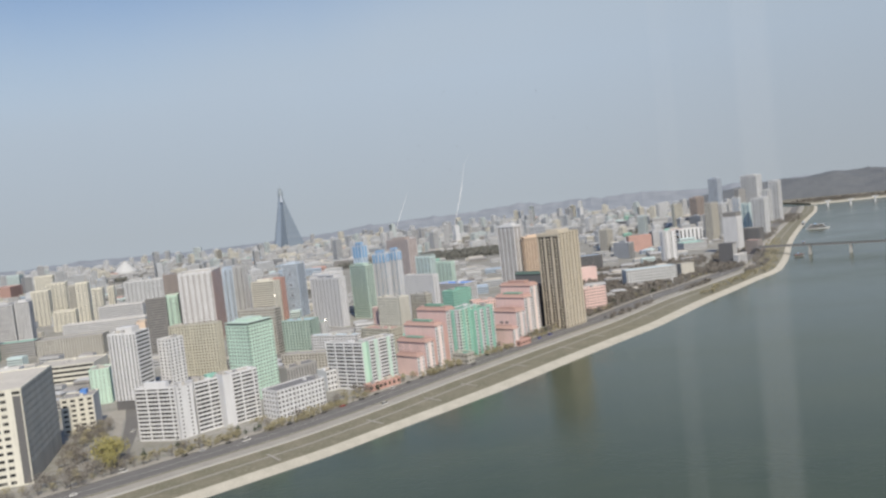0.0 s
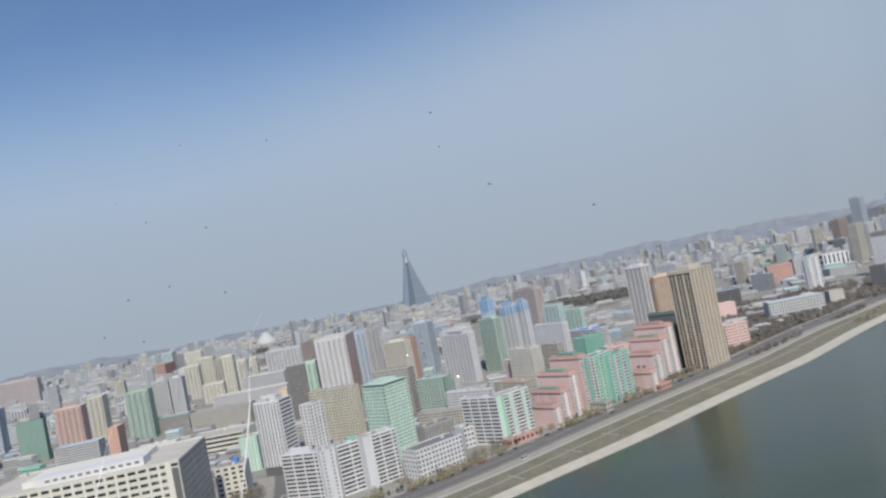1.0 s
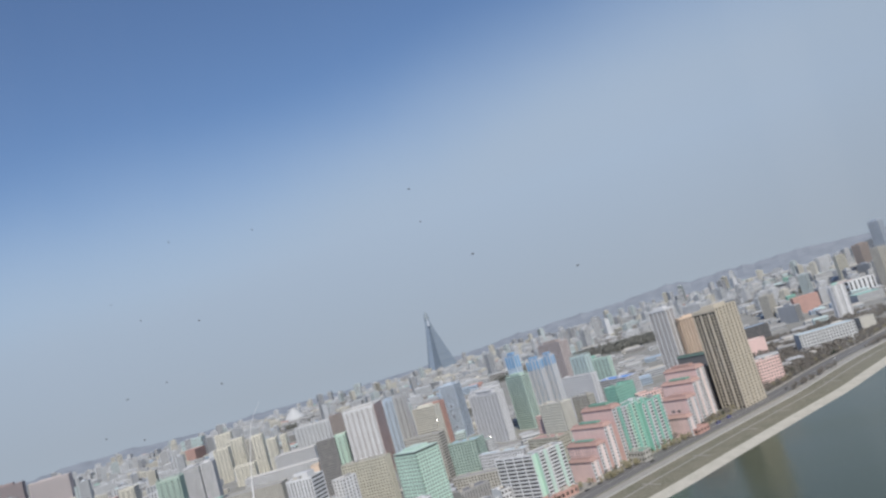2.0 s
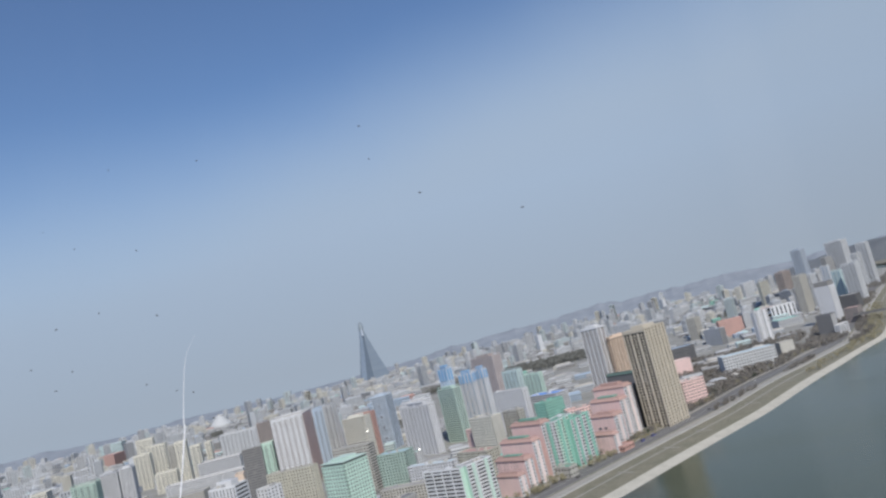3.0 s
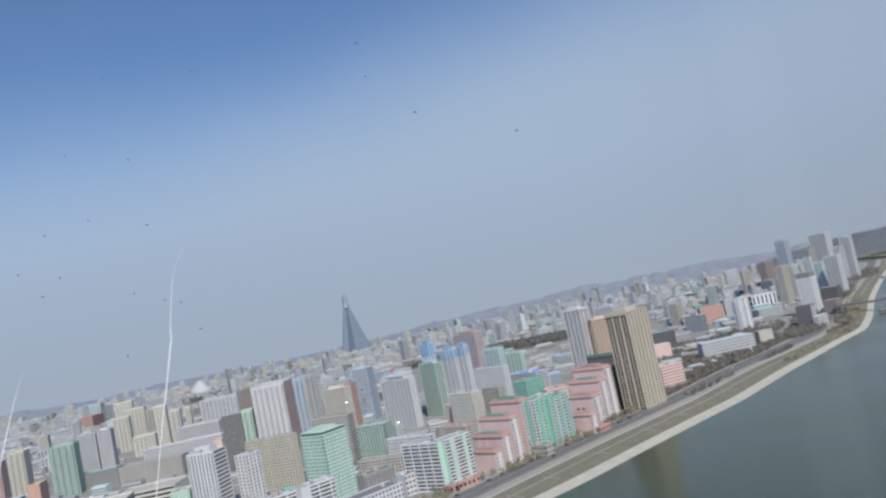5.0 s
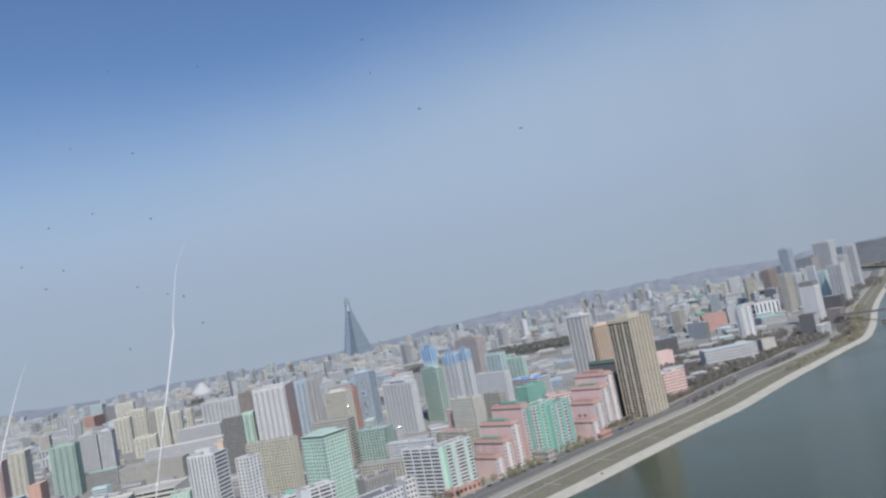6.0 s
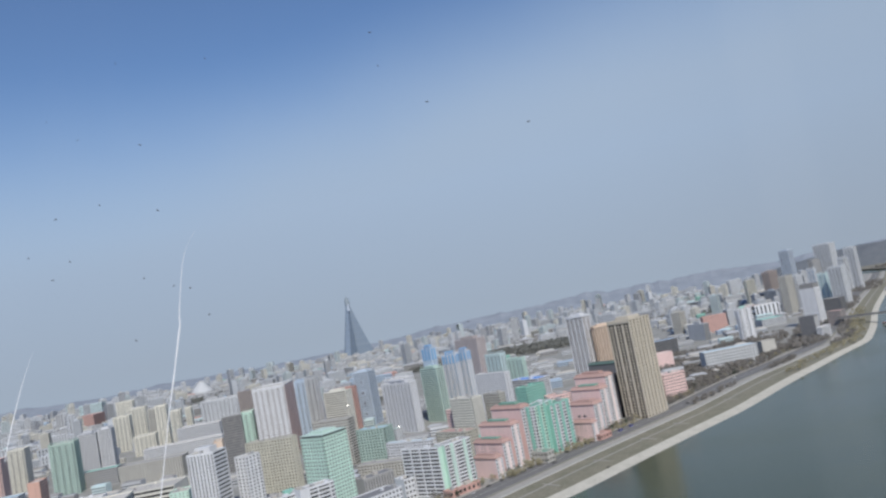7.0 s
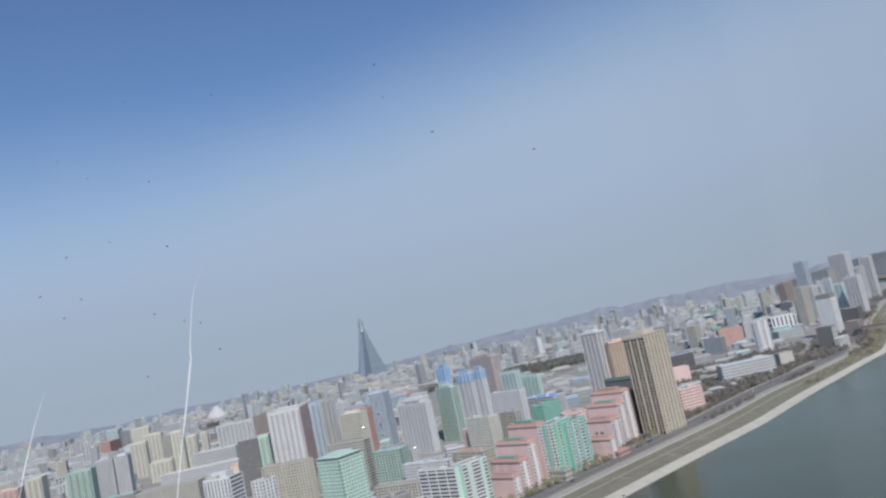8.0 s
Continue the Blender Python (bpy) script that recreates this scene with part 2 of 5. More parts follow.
def smooth(path, rounds=3):
    for _ in range(rounds):
        out = [path[0]]
        for (ax, ay), (bx, by) in zip(path, path[1:]):
            out += [(0.75 * ax + 0.25 * bx, 0.75 * ay + 0.25 * by), (0.25 * ax + 0.75 * bx, 0.25 * ay + 0.75 * by)]
        path = out + [path[-1]]
    return path


SHORE_S = smooth(SHORE)


def offset(path, d):
    out = []
    for i, (x, y) in enumerate(path):
        ax, ay = path[max(i - 2, 0)]
        bx, by = path[min(i + 2, len(path) - 1)]
        k = math.hypot(bx - ax, by - ay)
        out.append((x - (by - ay) / k * d, y + (bx - ax) / k * d))
    return out


def strip(name, d0, z0, d1, z1, mat, path=SHORE_S):
    a, b = offset(path, d0), offset(path, d1)
    bx = Boxes()
    for i in range(len(path) - 1):
        bx.poly([(*a[i], z0), (*a[i + 1], z0), (*b[i + 1], z1), (*b[i], z1)])
    return tagged(new(name, bx.mesh(name, [mat])), kind="structure")


# profile of the bank, from the water's edge inland
def reach(y):
    """How far along the middle reach, where the bank is moved out to fit the camera's view, from 0 to 1."""
    k = min(max((y - 520) / 110, 0), 1) * min(max((1090 - y) / 160, 0), 1)
    return k * k * (3 - 2 * k)


def bulge(base, out):
    """A line at base metres from the shore that swings out towards the river along the middle reach."""
    near_, far_ = offset(SHORE_S, base), offset(SHORE_S, base - out)
    return [(a[0] + (b[0] - a[0]) * reach(p[1]), a[1] + (b[1] - a[1]) * reach(p[1])) for a, b, p in zip(near_, far_, SHORE_S)]


def bank(name, a, z0, b, z1, mat):
    bx = Boxes()
    for i in range(len(a) - 1):
        bx.poly([(*a[i], z0), (*a[i + 1], z0), (*b[i + 1], z1), (*b[i], z1)])
    return tagged(new(name, bx.mesh(name, [mat])), kind="structure")


tagged(bank("embankment", bulge(-8, 12), -6.5, bulge(11, 7), -1.4, STONE), "pale stone river revetment at the water's edge", "embankment")
tagged(bank("grass_bank", bulge(11, 7), -1.4, bulge(27, 2), -0.8, GRASS), "dry brown grass bank beside the river", "grass")
tagged(bank("bank_edge", bulge(27, 2), -0.8, offset(SHORE_S, 27), -0.79, GRASS), "dry grass edge above the river bank", "grass")
tagged(strip("foot_path", 27, -0.78, 29, -0.74, PAVING), "narrow pale path along the grass bank", "path")
tagged(strip("upper_grass", 29, -0.74, 44, -0.3, GRASS), "dry brown upper grass bank", "grass")
wall_a, wall_b = offset(SHORE_S, 43.6), offset(SHORE_S, 44.6)
lw = Boxes()
for i in range(len(wall_a) - 1):
    (ax, ay), (bx0, by0), (cx0, cy0), (dx0, dy0) = wall_a[i], wall_a[i + 1], wall_b[i + 1], wall_b[i]
    lw.poly([(ax, ay, 0.45), (bx0, by0, 0.45), (cx0, cy0, 0.45), (dx0, dy0, 0.45)])
    lw.poly([(ax, ay, -0.5), (bx0, by0, -0.5), (bx0, by0, 0.45), (ax, ay, 0.45)])
    lw.poly([(dx0, dy0, 0.45), (cx0, cy0, 0.45), (cx0, cy0, -0.5), (dx0, dy0, -0.5)])
tagged(new("low_wall", lw.mesh("low_wall", [KERB])), "low pale stone wall along the promenade", "wall", kind="structure")
tagged(strip("promenade", 44, -0.3, 57, -0.02, PAVING), "pale paved riverside promenade", "path")
tagged(strip("verge", 57, -0.02, 60, 0.0, GRASS), "narrow dry grass verge beside the road", "grass")
tagged(strip("road", 60, -0.12, 83, -0.12, ASPHALT), "grey asphalt riverside road", "road")
tagged(strip("kerb", 59.6, 0.04, 60, 0.04, KERB), "pale stone kerb beside the road", "kerb")
tagged(strip("pavement", 83, 0.03, 92, 0.03, PAVING), "pale paved pavement behind the road", "pavement")
def road_line(d, long, part_on, label):
    """Painted line along the road, d metres from the shore, in dashes of the given pitch."""
    bx = Boxes()
    a, b = offset(SHORE_S, d), offset(SHORE_S, d + 0.25)
    at = lambda p, i, k: (p[i][0] + (p[i + 1][0] - p[i][0]) * k, p[i][1] + (p[i + 1][1] - p[i][1]) * k, -0.112)
    for i in range(len(a) - 1):
        n = max(1, int(math.hypot(a[i + 1][0] - a[i][0], a[i + 1][1] - a[i][1]) / long))
        for j in range(n):
            k0, k1 = j / n, (j + part_on) / n
            bx.poly([at(a, i, k0), at(a, i, k1), at(b, i, k1), at(b, i, k0)])
    return tagged(new("road_marking", bx.mesh("road_marking", [LINE])), label, "road marking", kind="structure")


road_line(71.5, 60, 0.995, "white painted road line on asphalt")

inland = offset(SHORE_S, 92)
gx = Boxes()
# city ground: a fan of quads from the pavement out to the far west and north
for i in range(len(inland) - 1):
    fa = i / (len(inland) - 1)
    fb = (i + 1) / (len(inland) - 1)
    A0 = radians(200 - 128 * fa)
    A1 = radians(200 - 128 * fb)
    pa = (4950 * math.cos(A0), 4950 * math.sin(A0), 0)
    pb = (4950 * math.cos(A1), 4950 * math.sin(A1), 0)
    gx.poly([(*inland[i], 0), (*inland[i + 1], 0), pb, pa])
tagged(new("ground", gx.mesh("ground", [EARTH])), "brown and grey city ground between the blocks", "ground", kind="structure")

wx = Boxes()
wx.poly([(-5000, -5000, -4), (5000, -5000, -4), (5000, 5000, -4), (-5000, 5000, -4)])
tagged(new("water", wx.mesh("water", [WATER])), "grey-green river with a calm surface", "river", kind="structure")


# ---------------------------------------------------------------- buildings
def face(w, h, style, floor, bay, z0, bf):
    """Boxes of one facade in the plane y = 0, looking to -y, from x = 0 to w: piers and per-floor bands."""
    piers, bands = [], []
    n = max(1, round(w / bay))
    bw = w / n
    fl = max(1, round((h - z0) / floor))
    fh = (h - z0) / fl
    end = min(0.7, w * 0.06)
    if style == "blank":
        piers.append((0, -0.02, z0, w, 0.5, h))
    elif style in ("punch", "wide", "holes"):
        pf = {"punch": 0.46, "wide": 0.26, "holes": 0.80}[style]
        sf = {"punch": 0.50, "wide": 0.56, "holes": 0.58}[style]
        for i in range(n + 1):
            c = i * bw
            piers.append((max(0, c - bw * pf / 2), 0, z0, min(w, c + bw * pf / 2), 0.5, h))
        for k in range(fl + 1):
            z = z0 + k * fh
            bands.append((0, 0.03, max(z0, z - fh * sf * 0.4), w, 0.5, min(h, z + fh * sf * 0.6)))
    elif style == "bands":
        piers += [(0, 0, z0, end, 0.5, h), (w - end, 0, z0, w, 0.5, h)]
        for k in range(fl + 1):
            z = z0 + k * fh
            bands.append((0, -0.05, max(z0, z - 0.4), w, 0.5, min(h, z + fh * 0.42)))
    elif style == "balcony":
        for i in range(0, n + 1):
            c = i * bw
            q = 0.5 if i % 3 == 0 else 0.1
            piers.append((max(0, c - q), 0.36 if i % 3 else -0.5, z0, min(w, c + q), 0.5, h))
        for k in range(fl):
            z = z0 + k * fh
            bands.append((0.3, -0.7, z, w - 0.3, 0.5, z + fh * bf))
        bands.append((0, -0.6, h - 0.5, w, 0.5, h))
    elif style == "slat":
        for i in range(n + 1):
            c = i * bw
            piers.append((max(0, c - bw * 0.30), -0.6, z0, min(w, c + bw * 0.30), 0.5, h))
        bands.append((0, -0.2, h - 1.2, w, 0.5, h))
        for k in range(1, fl):
            bands.append((0, 0.3, z0 + k * fh - 0.25, w, 0.5, z0 + k * fh + 0.25))
    elif style == "stack":
        # a window shaft and a recessed balcony stack, side by side
        n = max(2, round(w / 7.5))
        bw = w / n
        for i in range(n):
            c = i * bw
            up = h + (1.8 if i % 2 == 0 else 0.0)
            piers += [(c, -0.5, z0, c + bw * 0.13, 0.5, up), (c + bw * 0.37, -0.5, z0, c + bw * 0.50, 0.5, up),
                      (c + bw * 0.73, 0.2, z0, c + bw * 0.77, 0.5, h)]
            for k in range(fl + 1):
                z = z0 + k * fh
                bands.append((c + bw * 0.13, -0.35, max(z0, z - fh * 0.26), c + bw * 0.37, 0.5, min(h, z + fh * 0.38)))
                if k < fl:
                    bands.append((c + bw * 0.50, -0.45, z, min(w, c + bw), 0.5, z + fh * 0.41))
        bands.append((0, -0.2, h - 1.2, w, 0.5, h))
    elif style == "ribs":
        # flat wall with thin proud ribs between columns of small windows
        for i in range(n + 1):
            c = i * bw
            piers += [(max(0, c - bw * 0.27), 0, z0, min(w, c + bw * 0.27), 0.5, h)]
            piers += [(max(0, c - 0.35), -0.7 if i % 2 else -0.35, z0, min(w, c + 0.35), 0.1, h + (0.8 if i % 2 else 0))]
        for k in range(fl + 1):
            z = z0 + k * fh
            bands.append((0, 0.04, max(z0, z - fh * 0.25), w, 0.5, min(h, z + fh * 0.27)))
    elif style == "grid":
        # narrow upright windows in a plain wall, over a tall open colonnade
        for i in range(n + 1):
            c = i * bw
            piers.append((max(0, c - bw * 0.29), 0, z0, min(w, c + bw * 0.29), 0.5, h))
        for k in range(3, fl + 1):
            z = z0 + k * fh
            bands.append((0, 0.03, max(z0, z - fh * 0.22), w, 0.5, min(h, z + fh * 0.30)))
    elif style == "loggia":
        for i in range(n + 1):
            c = i * bw
            piers.append((max(0, c - bw * 0.12), -0.3, z0, min(w, c + bw * 0.12), 0.5, h))
            if i < n:
                piers.append((c + bw * 0.46, 0.0, z0, c + bw * 0.54, 0.5, h))
        bands.append((0, -0.8, h - 2.4, w, 0.5, h))
        for k in range(1, fl):
            bands.append((0, 0.10, z0 + k * fh - 0.15, w, 0.6, z0 + k * fh + 0.55))
    return piers, bands


TAKEN = []


def block(kind, label, x, y, yaw, w, d, h, wall, left="punch", right="punch", lwall=None, rwall=None, roof=ROOF_PALE,
          floor=3.0, bay=3.4, near=False, cap=0, capm=None, lobby=0, gallery=False, strips=None, sign=False, corner=False, rbay=None, capf=0.22, box=None, bf=0.40, glass=None, eave=None, squares=False, blue_top=0):
    """A building with its near corner at x, y: its right face runs w along yaw, its left face d across it."""
    rnd = random.Random(int(x * 7 + y * 13))
    top = new(kind)
    top.matrix_basis = pose(x, y, 0, 0, 0, yaw)
    tagged(top, label, "building")
    ca, sa = math.cos(radians(yaw)), math.sin(radians(yaw))
    TAKEN.append((x + ca * w / 2 - sa * d / 2, y + sa * w / 2 + ca * d / 2, ca, sa, w / 2, d / 2))
    lwall, rwall = lwall or wall, rwall or wall
    if kind in ("apartment_tower", "apartment_block") and not near:
        left, right = ("stack" if s in ("slat", "balcony") else s for s in (left, right))
    # loggia: dark glass near the front stands in for balcony shade
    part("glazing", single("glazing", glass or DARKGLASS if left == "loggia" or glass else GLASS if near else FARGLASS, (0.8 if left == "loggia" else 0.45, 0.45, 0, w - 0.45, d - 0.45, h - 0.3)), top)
    # four facades: right (y = 0), left (x = 0), and the two behind
    turns = ((right, w, rwall, pose(0, 0, 0)), (left, d, lwall, pose(0, d, 0, 0, 0, -90)),
             (right, w, rwall, pose(w, d, 0, 0, 0, 180)), (left, d, lwall, pose(w, 0, 0, 0, 0, 90)))
    for k, (style, length, mat, m) in enumerate(turns):
        piers, bands = face(length, h, style, floor, rbay if rbay and k % 2 == 0 else bay, lobby, bf)
        if near and k < 2:
            cache = {}
            for p in piers:
                key = (round(p[3] - p[0], 2), p[1])
                if key not in cache:
                    cache[key] = single("pier", mat, (0, p[1], p[2], p[3] - p[0], p[4], p[5]))
                part("wall" if style == "blank" else "pier", cache[key], top, at=m @ pose(p[0], 0, 0))
            for b in bands:
                key = (round(b[5] - b[2], 3), b[0], b[1])
                if key not in cache:
                    cache[key] = single("floor_band", mat, (b[0], b[1], 0, b[3], b[4], b[5] - b[2]))
                part("floor_band", cache[key], top, at=m @ pose(0, 0, b[2]))
            if strips and style == "balcony":
                sx = Boxes()
                n = max(1, round(length / 11))
                for i in range(n):
                    c = (i + 0.5) * length / n
                    sx.box(c - 1.6, -1.25, 0, c + 1.6, 0.3, h + 0.6)
                part("stair_shaft", sx.mesh("stair_shaft", [strips]), top, at=m)
        else:
            bx = Boxes()
            for p in piers + bands:
                bx.box(*p)
            tagged(part("facade", bx.mesh("facade", [mat]), top, at=m), kind="stuff")
    # roof slab with a raised rim
    rx = Boxes()
    rx.box(0.4, 0.4, h - 0.3, w - 0.4, d - 0.4, h + 0.05)
    slab = part("roof", rx.mesh("roof", [roof]), top)
    e = 0.45
    part("parapet", single("parapet", wall, (-0.1, -0.1, h, w + 0.1, e, h + 0.9), (-0.1, d - e, h, w + 0.1, d + 0.1, h + 0.9),
                           (-0.1, e, h, e, d - e, h + 0.9), (w - e, e, h, w + 0.1, d - e, h + 0.9)), slab)
    if eave:
        # a shallow tiled roof with a projecting edge
        ex = Boxes()
        ex.box(-0.9, -0.9, h + 0.9, w + 0.9, d + 0.9, h + 1.35)
        ex.frustum(-0.9, -0.9, w + 0.9, d + 0.9, h + 1.35, h + 3.6, 2.0)
        ex.box(1.4, 1.4, h + 3.6, w - 1.4, d - 1.4, h + 4.3)
        part("tiled_roof", ex.mesh("tiled_roof", [eave]), top, "red-brown tiled roof")
    if cap:
        f0 = capf
        part("roof_cap", single("roof_cap", capm or wall, (w * f0, d * f0, h + 0.05, w * (1 - f0), d * (1 - f0), h + cap + (3.2 if eave else 0))), top)
    if near:
        # lift houses, vents and tanks on the roof
        for i in range(2 + rnd.randrange(3)):
            sx, sy, sz = rnd.uniform(1.5, 4), rnd.uniform(1.5, 4), rnd.uniform(1.2, 3)
            if w < 6 or d < 6:
                break
            px, py = rnd.uniform(1, max(1.1, w - sx - 1)), rnd.uniform(1, max(1.1, d - sy - 1))
            part("roof_house", single("roof_house", rnd.choice((wall, GREY, ROOF_PALE)), (px, py, h + 0.05, px + sx, py + sy, h + 0.05 + sz)), top)
    if gallery:
        part("gallery", single("gallery", DARK, (1.2, 1.2, h + 0.05, w - 1.2, d - 1.2, h + 2.6)), top, "dark glazed top gallery")
        part("gallery_roof", single("gallery_roof", MINT2, (-0.3, -0.3, h + 2.6, w + 0.3, d + 0.3, h + 3.2)), top)
    if lobby:
        part("lobby", single("lobby", DARK, (0.2, 0.2, 0, w - 0.2, d - 0.2, lobby - 0.2)), top, "dark glazed lobby")
    if kind == "apartment_tower" and not near and left != "loggia":
        # projecting window bays that break up both street faces, and an open roof crown
        for length, m, mat in ((w, pose(0, 0, 0), rwall), (d, pose(0, d, 0, 0, 0, -90), lwall)):
            if length < 11 or "stack" in (left, right) or "bands" in (left, right) or squares:
                continue
            bw_ = length * 0.17
            shaft = single("bay_shaft", mat, (0, -1.5, 0, bw_, 0.4, h + 1.8))
            for s in (0.14, 0.60):
                part("bay_shaft", shaft, top, at=m @ pose(length * s, 0, 0))
        crown = Boxes()
        for px, py in ((1.5, 1.5), (w - 2.1, 1.5), (1.5, d - 2.1), (w - 2.1, d - 2.1), (w / 2, 1.5), (1.5, d / 2)):
            crown.box(px, py, h + 0.05, px + 0.6, py + 0.6, h + 3.4)
        crown.box(1.2, 1.2, h + 3.4, w - 1.2, 2.4, h + 4.0)
        crown.box(1.2, 2.4, h + 3.4, 2.4, d - 1.2, h + 4.0)
        part("roof_crown", crown.mesh("roof_crown", [wall]), top, "open concrete roof crown")
    if squares:
        # four framed dark squares up the middle of the street face
        fr = single("square_frame", BLUEGREY, (-0.7, d * 0.36, -2.2, 0.2, d * 0.64, 5.4))
        sq = single("dark_square", DARK, (-0.8, d * 0.43, 0, -0.2, d * 0.57, 3.4))
        for k in range(4):
            part("dark_square", sq, part("square_frame", fr, top, at=pose(0, 0, h * (0.20 + 0.2 * k))), "dark square panel")
    if blue_top:
        # blue glazed panels round the top storeys, between the white shafts
        for length, m in ((w, pose(0, 0, 0)), (d, pose(0, d, 0, 0, 0, -90))):
            n = max(2, round(length / 5.5))
            me = single("blue_panel", BLUE, (0, -0.8, h - blue_top, length / n * 0.55, 0.2, h + 0.4))
            for i in range(n):
                part("blue_panel", me, top, at=m @ pose(length / n * (i + 0.22), 0, 0))
    if box:
        part("roof_hut", single("roof_hut", box[0], (w * 0.55, d * 0.3, h + 0.05, w * 0.55 + 8, d * 0.3 + 5, h + 3.2)), top, box[1])
    if corner:
        # a dark glazed stair strip beside the corner, and a set-back top storey
        part("stair_strip", single("stair_strip", DARK, (-0.14, 1.0, 1, 0.3, 5.4, h - 4)), top, "dark glazed stair strip")
        part("corner_wall", single("corner_wall", wall, (-0.10, 5.6, 0, 0.3, 9.6, h)), top)
        part("top_storey", single("top_storey", WHITE, (12, 26, h + 0.05, 30, d * 0.7, h + 5.5)), top, "white set-back top storey")
        for k in range(12):
            part("top_window", single("top_window", DARK, (11.9, 29 + k * 5.4, h + 2, 12.05, 32 + k * 5.4, h + 3.6)), top)
    if sign:
        # two rows of dark bars on the end wall
        sx = Boxes()
        for r in range(2):
            for c in range(2):
                yy = d * 0.36 + c * 7
                zz = h * 0.62 - r * 6
                sx.box(-0.25, yy, zz, -0.02, yy + 4.5, zz + 1)
                sx.box(-0.25, yy + 1.8, zz - 2.5, -0.02, yy + 2.7, zz + 2)
                sx.box(-0.25, yy + 0.3, zz - 2.2, -0.02, yy + 4.2, zz - 1.5)
        part("sign", sx.mesh("sign", [DARK]), top, "dark bars of an unreadable sign")
    return top


# these two offices: shade of the right side put into a greyer wall
block("office_building", "long beige concrete office block with deep paired windows", -280.0, 483.6, 105, 84.0, 140.0, 61.8, wall=CREAM, right="grid", left="wide", rwall=GREYTAN, floor=4.7, bay=7, rbay=4.2, roof=ROOF_PALE, near=True, corner=True, cap=4)
block("office_building", "beige low office block with square windows", -294.1, 605.9, 104, 24.0, 24.7, 27.8, wall=CREAM, left="punch", right="blank", rwall=PALEGREY, floor=4.2, bay=6, roof=ROOF_GREY, near=True, box=(ROOF_BRIGHT, "blue tarpaulin on the roof"))
block("apartment_block", "mint green slab with a blank end wall", -323.2, 703.2, 104, 21.0, 17.6, 32.0, wall=MINT, left="holes", right="blank", roof=ROOF_PALE, near=True)
block("office_building", "white office tower with tall vertical fins", -278.1, 663.6, 80, 20.8, 26.9, 67.0, wall=WHITE, left="slat", right="bands", bay=3.2, floor=3.4, roof=ROOF_PALE, near=True, lobby=8, cap=5)
block("apartment_tower", "white slim tower with dark square windows", -259.0, 685.4, 62, 17.4, 13.9, 55.0, wall=WHITE, left="ribs", right="ribs", bay=4.2, roof=ROOF_PALE, near=True)
block("apartment_block", "drab tan slab of flats with small windows", -242.6, 776.0, 80, 12.7, 52.6, 54.0, wall=TAN, left="ribs", right="ribs", bay=3.2, roof=ROOF_GREY, near=True)
block("apartment_block", "white slab of flats with ribbon balconies", -208.5, 549.4, 76, 8.0, 32.5, 38.7, wall=WHITE, left="balcony", right="blank", bay=3.4, roof=ROOF_GREY, near=True, cap=4, box=(ROOF_DARK, "dark felt roof hatch"))
block("apartment_block", "plain white stair shaft block between the flats", -207.1, 548.9, 52, 14.7, 13.0, 37.9, wall=WHITE, left="blank", right="holes", rbay=9, roof=ROOF_GREY, near=True)
block("apartment_block", "white slab of flats with ribbon balconies and teal roof hut", -197.8, 562.2, 43, 23.0, 13.0, 37.5, wall=WHITE, left="blank", right="balcony", bay=3.6, roof=ROOF_GREY, near=True, box=(TEAL, "teal roof hut"))
block("apartment_block", "narrow white stair shaft beside the flats", -178.1, 568.5, 43, 8.0, 14.0, 39.5, wall=WHITE, left="blank", right="blank", roof=ROOF_GREY, near=True)
block("apartment_block", "white slab of flats with ribbon balconies beside a stair shaft", -175.9, 575.7, 43, 24.1, 13.0, 38.5, wall=WHITE, left="blank", right="balcony", bay=3.6, roof=ROOF_PALE, near=True)
block("apartment_tower", "mint green tower of flats with a dark top gallery", -176.6, 648.4, 57, 29.3, 27.9, 64.0, wall=MINT, left="punch", right="punch", glass=FARGLASS, bay=3.3, roof=ROOF_GREY, near=True, cap=5.5, capm=MINT2, gallery=True)
block("office_building", "white five-storey office with a dark flat roof", -141.2, 576.2, 47.5, 46.3, 19.6, 21.4, wall=WHITE, left="punch", right="punch", floor=3.8, bay=3.6, roof=ROOF_DARK, near=True)
block("office_building", "white low annexe with square windows", -115.4, 652.4, 38, 10.1, 16.0, 17.0, wall=WHITE, left="blank", right="punch", floor=3.8, bay=3.4, roof=ROOF_DARK, near=True)
block("office_building", "low grey hall with a dark roof", -157.0, 689.0, 47.5, 33.8, 13.3, 16.0, wall=GREY, left="blank", right="slat", floor=7, bay=3, roof=ROOF_DARK, near=True)
block("apartment_block", "green and white slab of flats with ribbon balconies", -81.3, 644.4, 58, 8.7, 40.0, 40.1, wall=WHITE, left="balcony", right="blank", rwall=MINT, bay=3.4, roof=ROOF_GREY, near=True)
block("apartment_block", "green and white slab of flats with stepped balconies", -75.5, 645.3, 43, 27.5, 14.0, 40.8, wall=WHITE, left="blank", right="balcony", rwall=WHITE, lwall=MINT, bay=3.4, roof=ROOF_GREY, near=True, strips=MINT2)
block("apartment_block", "pink low stepped block with red roof edge", -38.0, 676.6, 47.5, 8.7, 25.7, 16.1, wall=PINK, left="blank", right="balcony", roof=ROOF_RED, near=True, rwall=WHITE, strips=PALEPINK, bf=0.44, eave=ROOF_RED)
block("apartment_block", "pink stepped block of flats with tiled red roof", -30.5, 699.3, 47.5, 10.7, 36.2, 24.0, wall=PINK, left="holes", right="balcony", roof=ROOF_RED, near=True, rwall=WHITE, strips=PALEPINK, bf=0.44, eave=ROOF_RED, cap=2, capm=ROOF_GREEN)
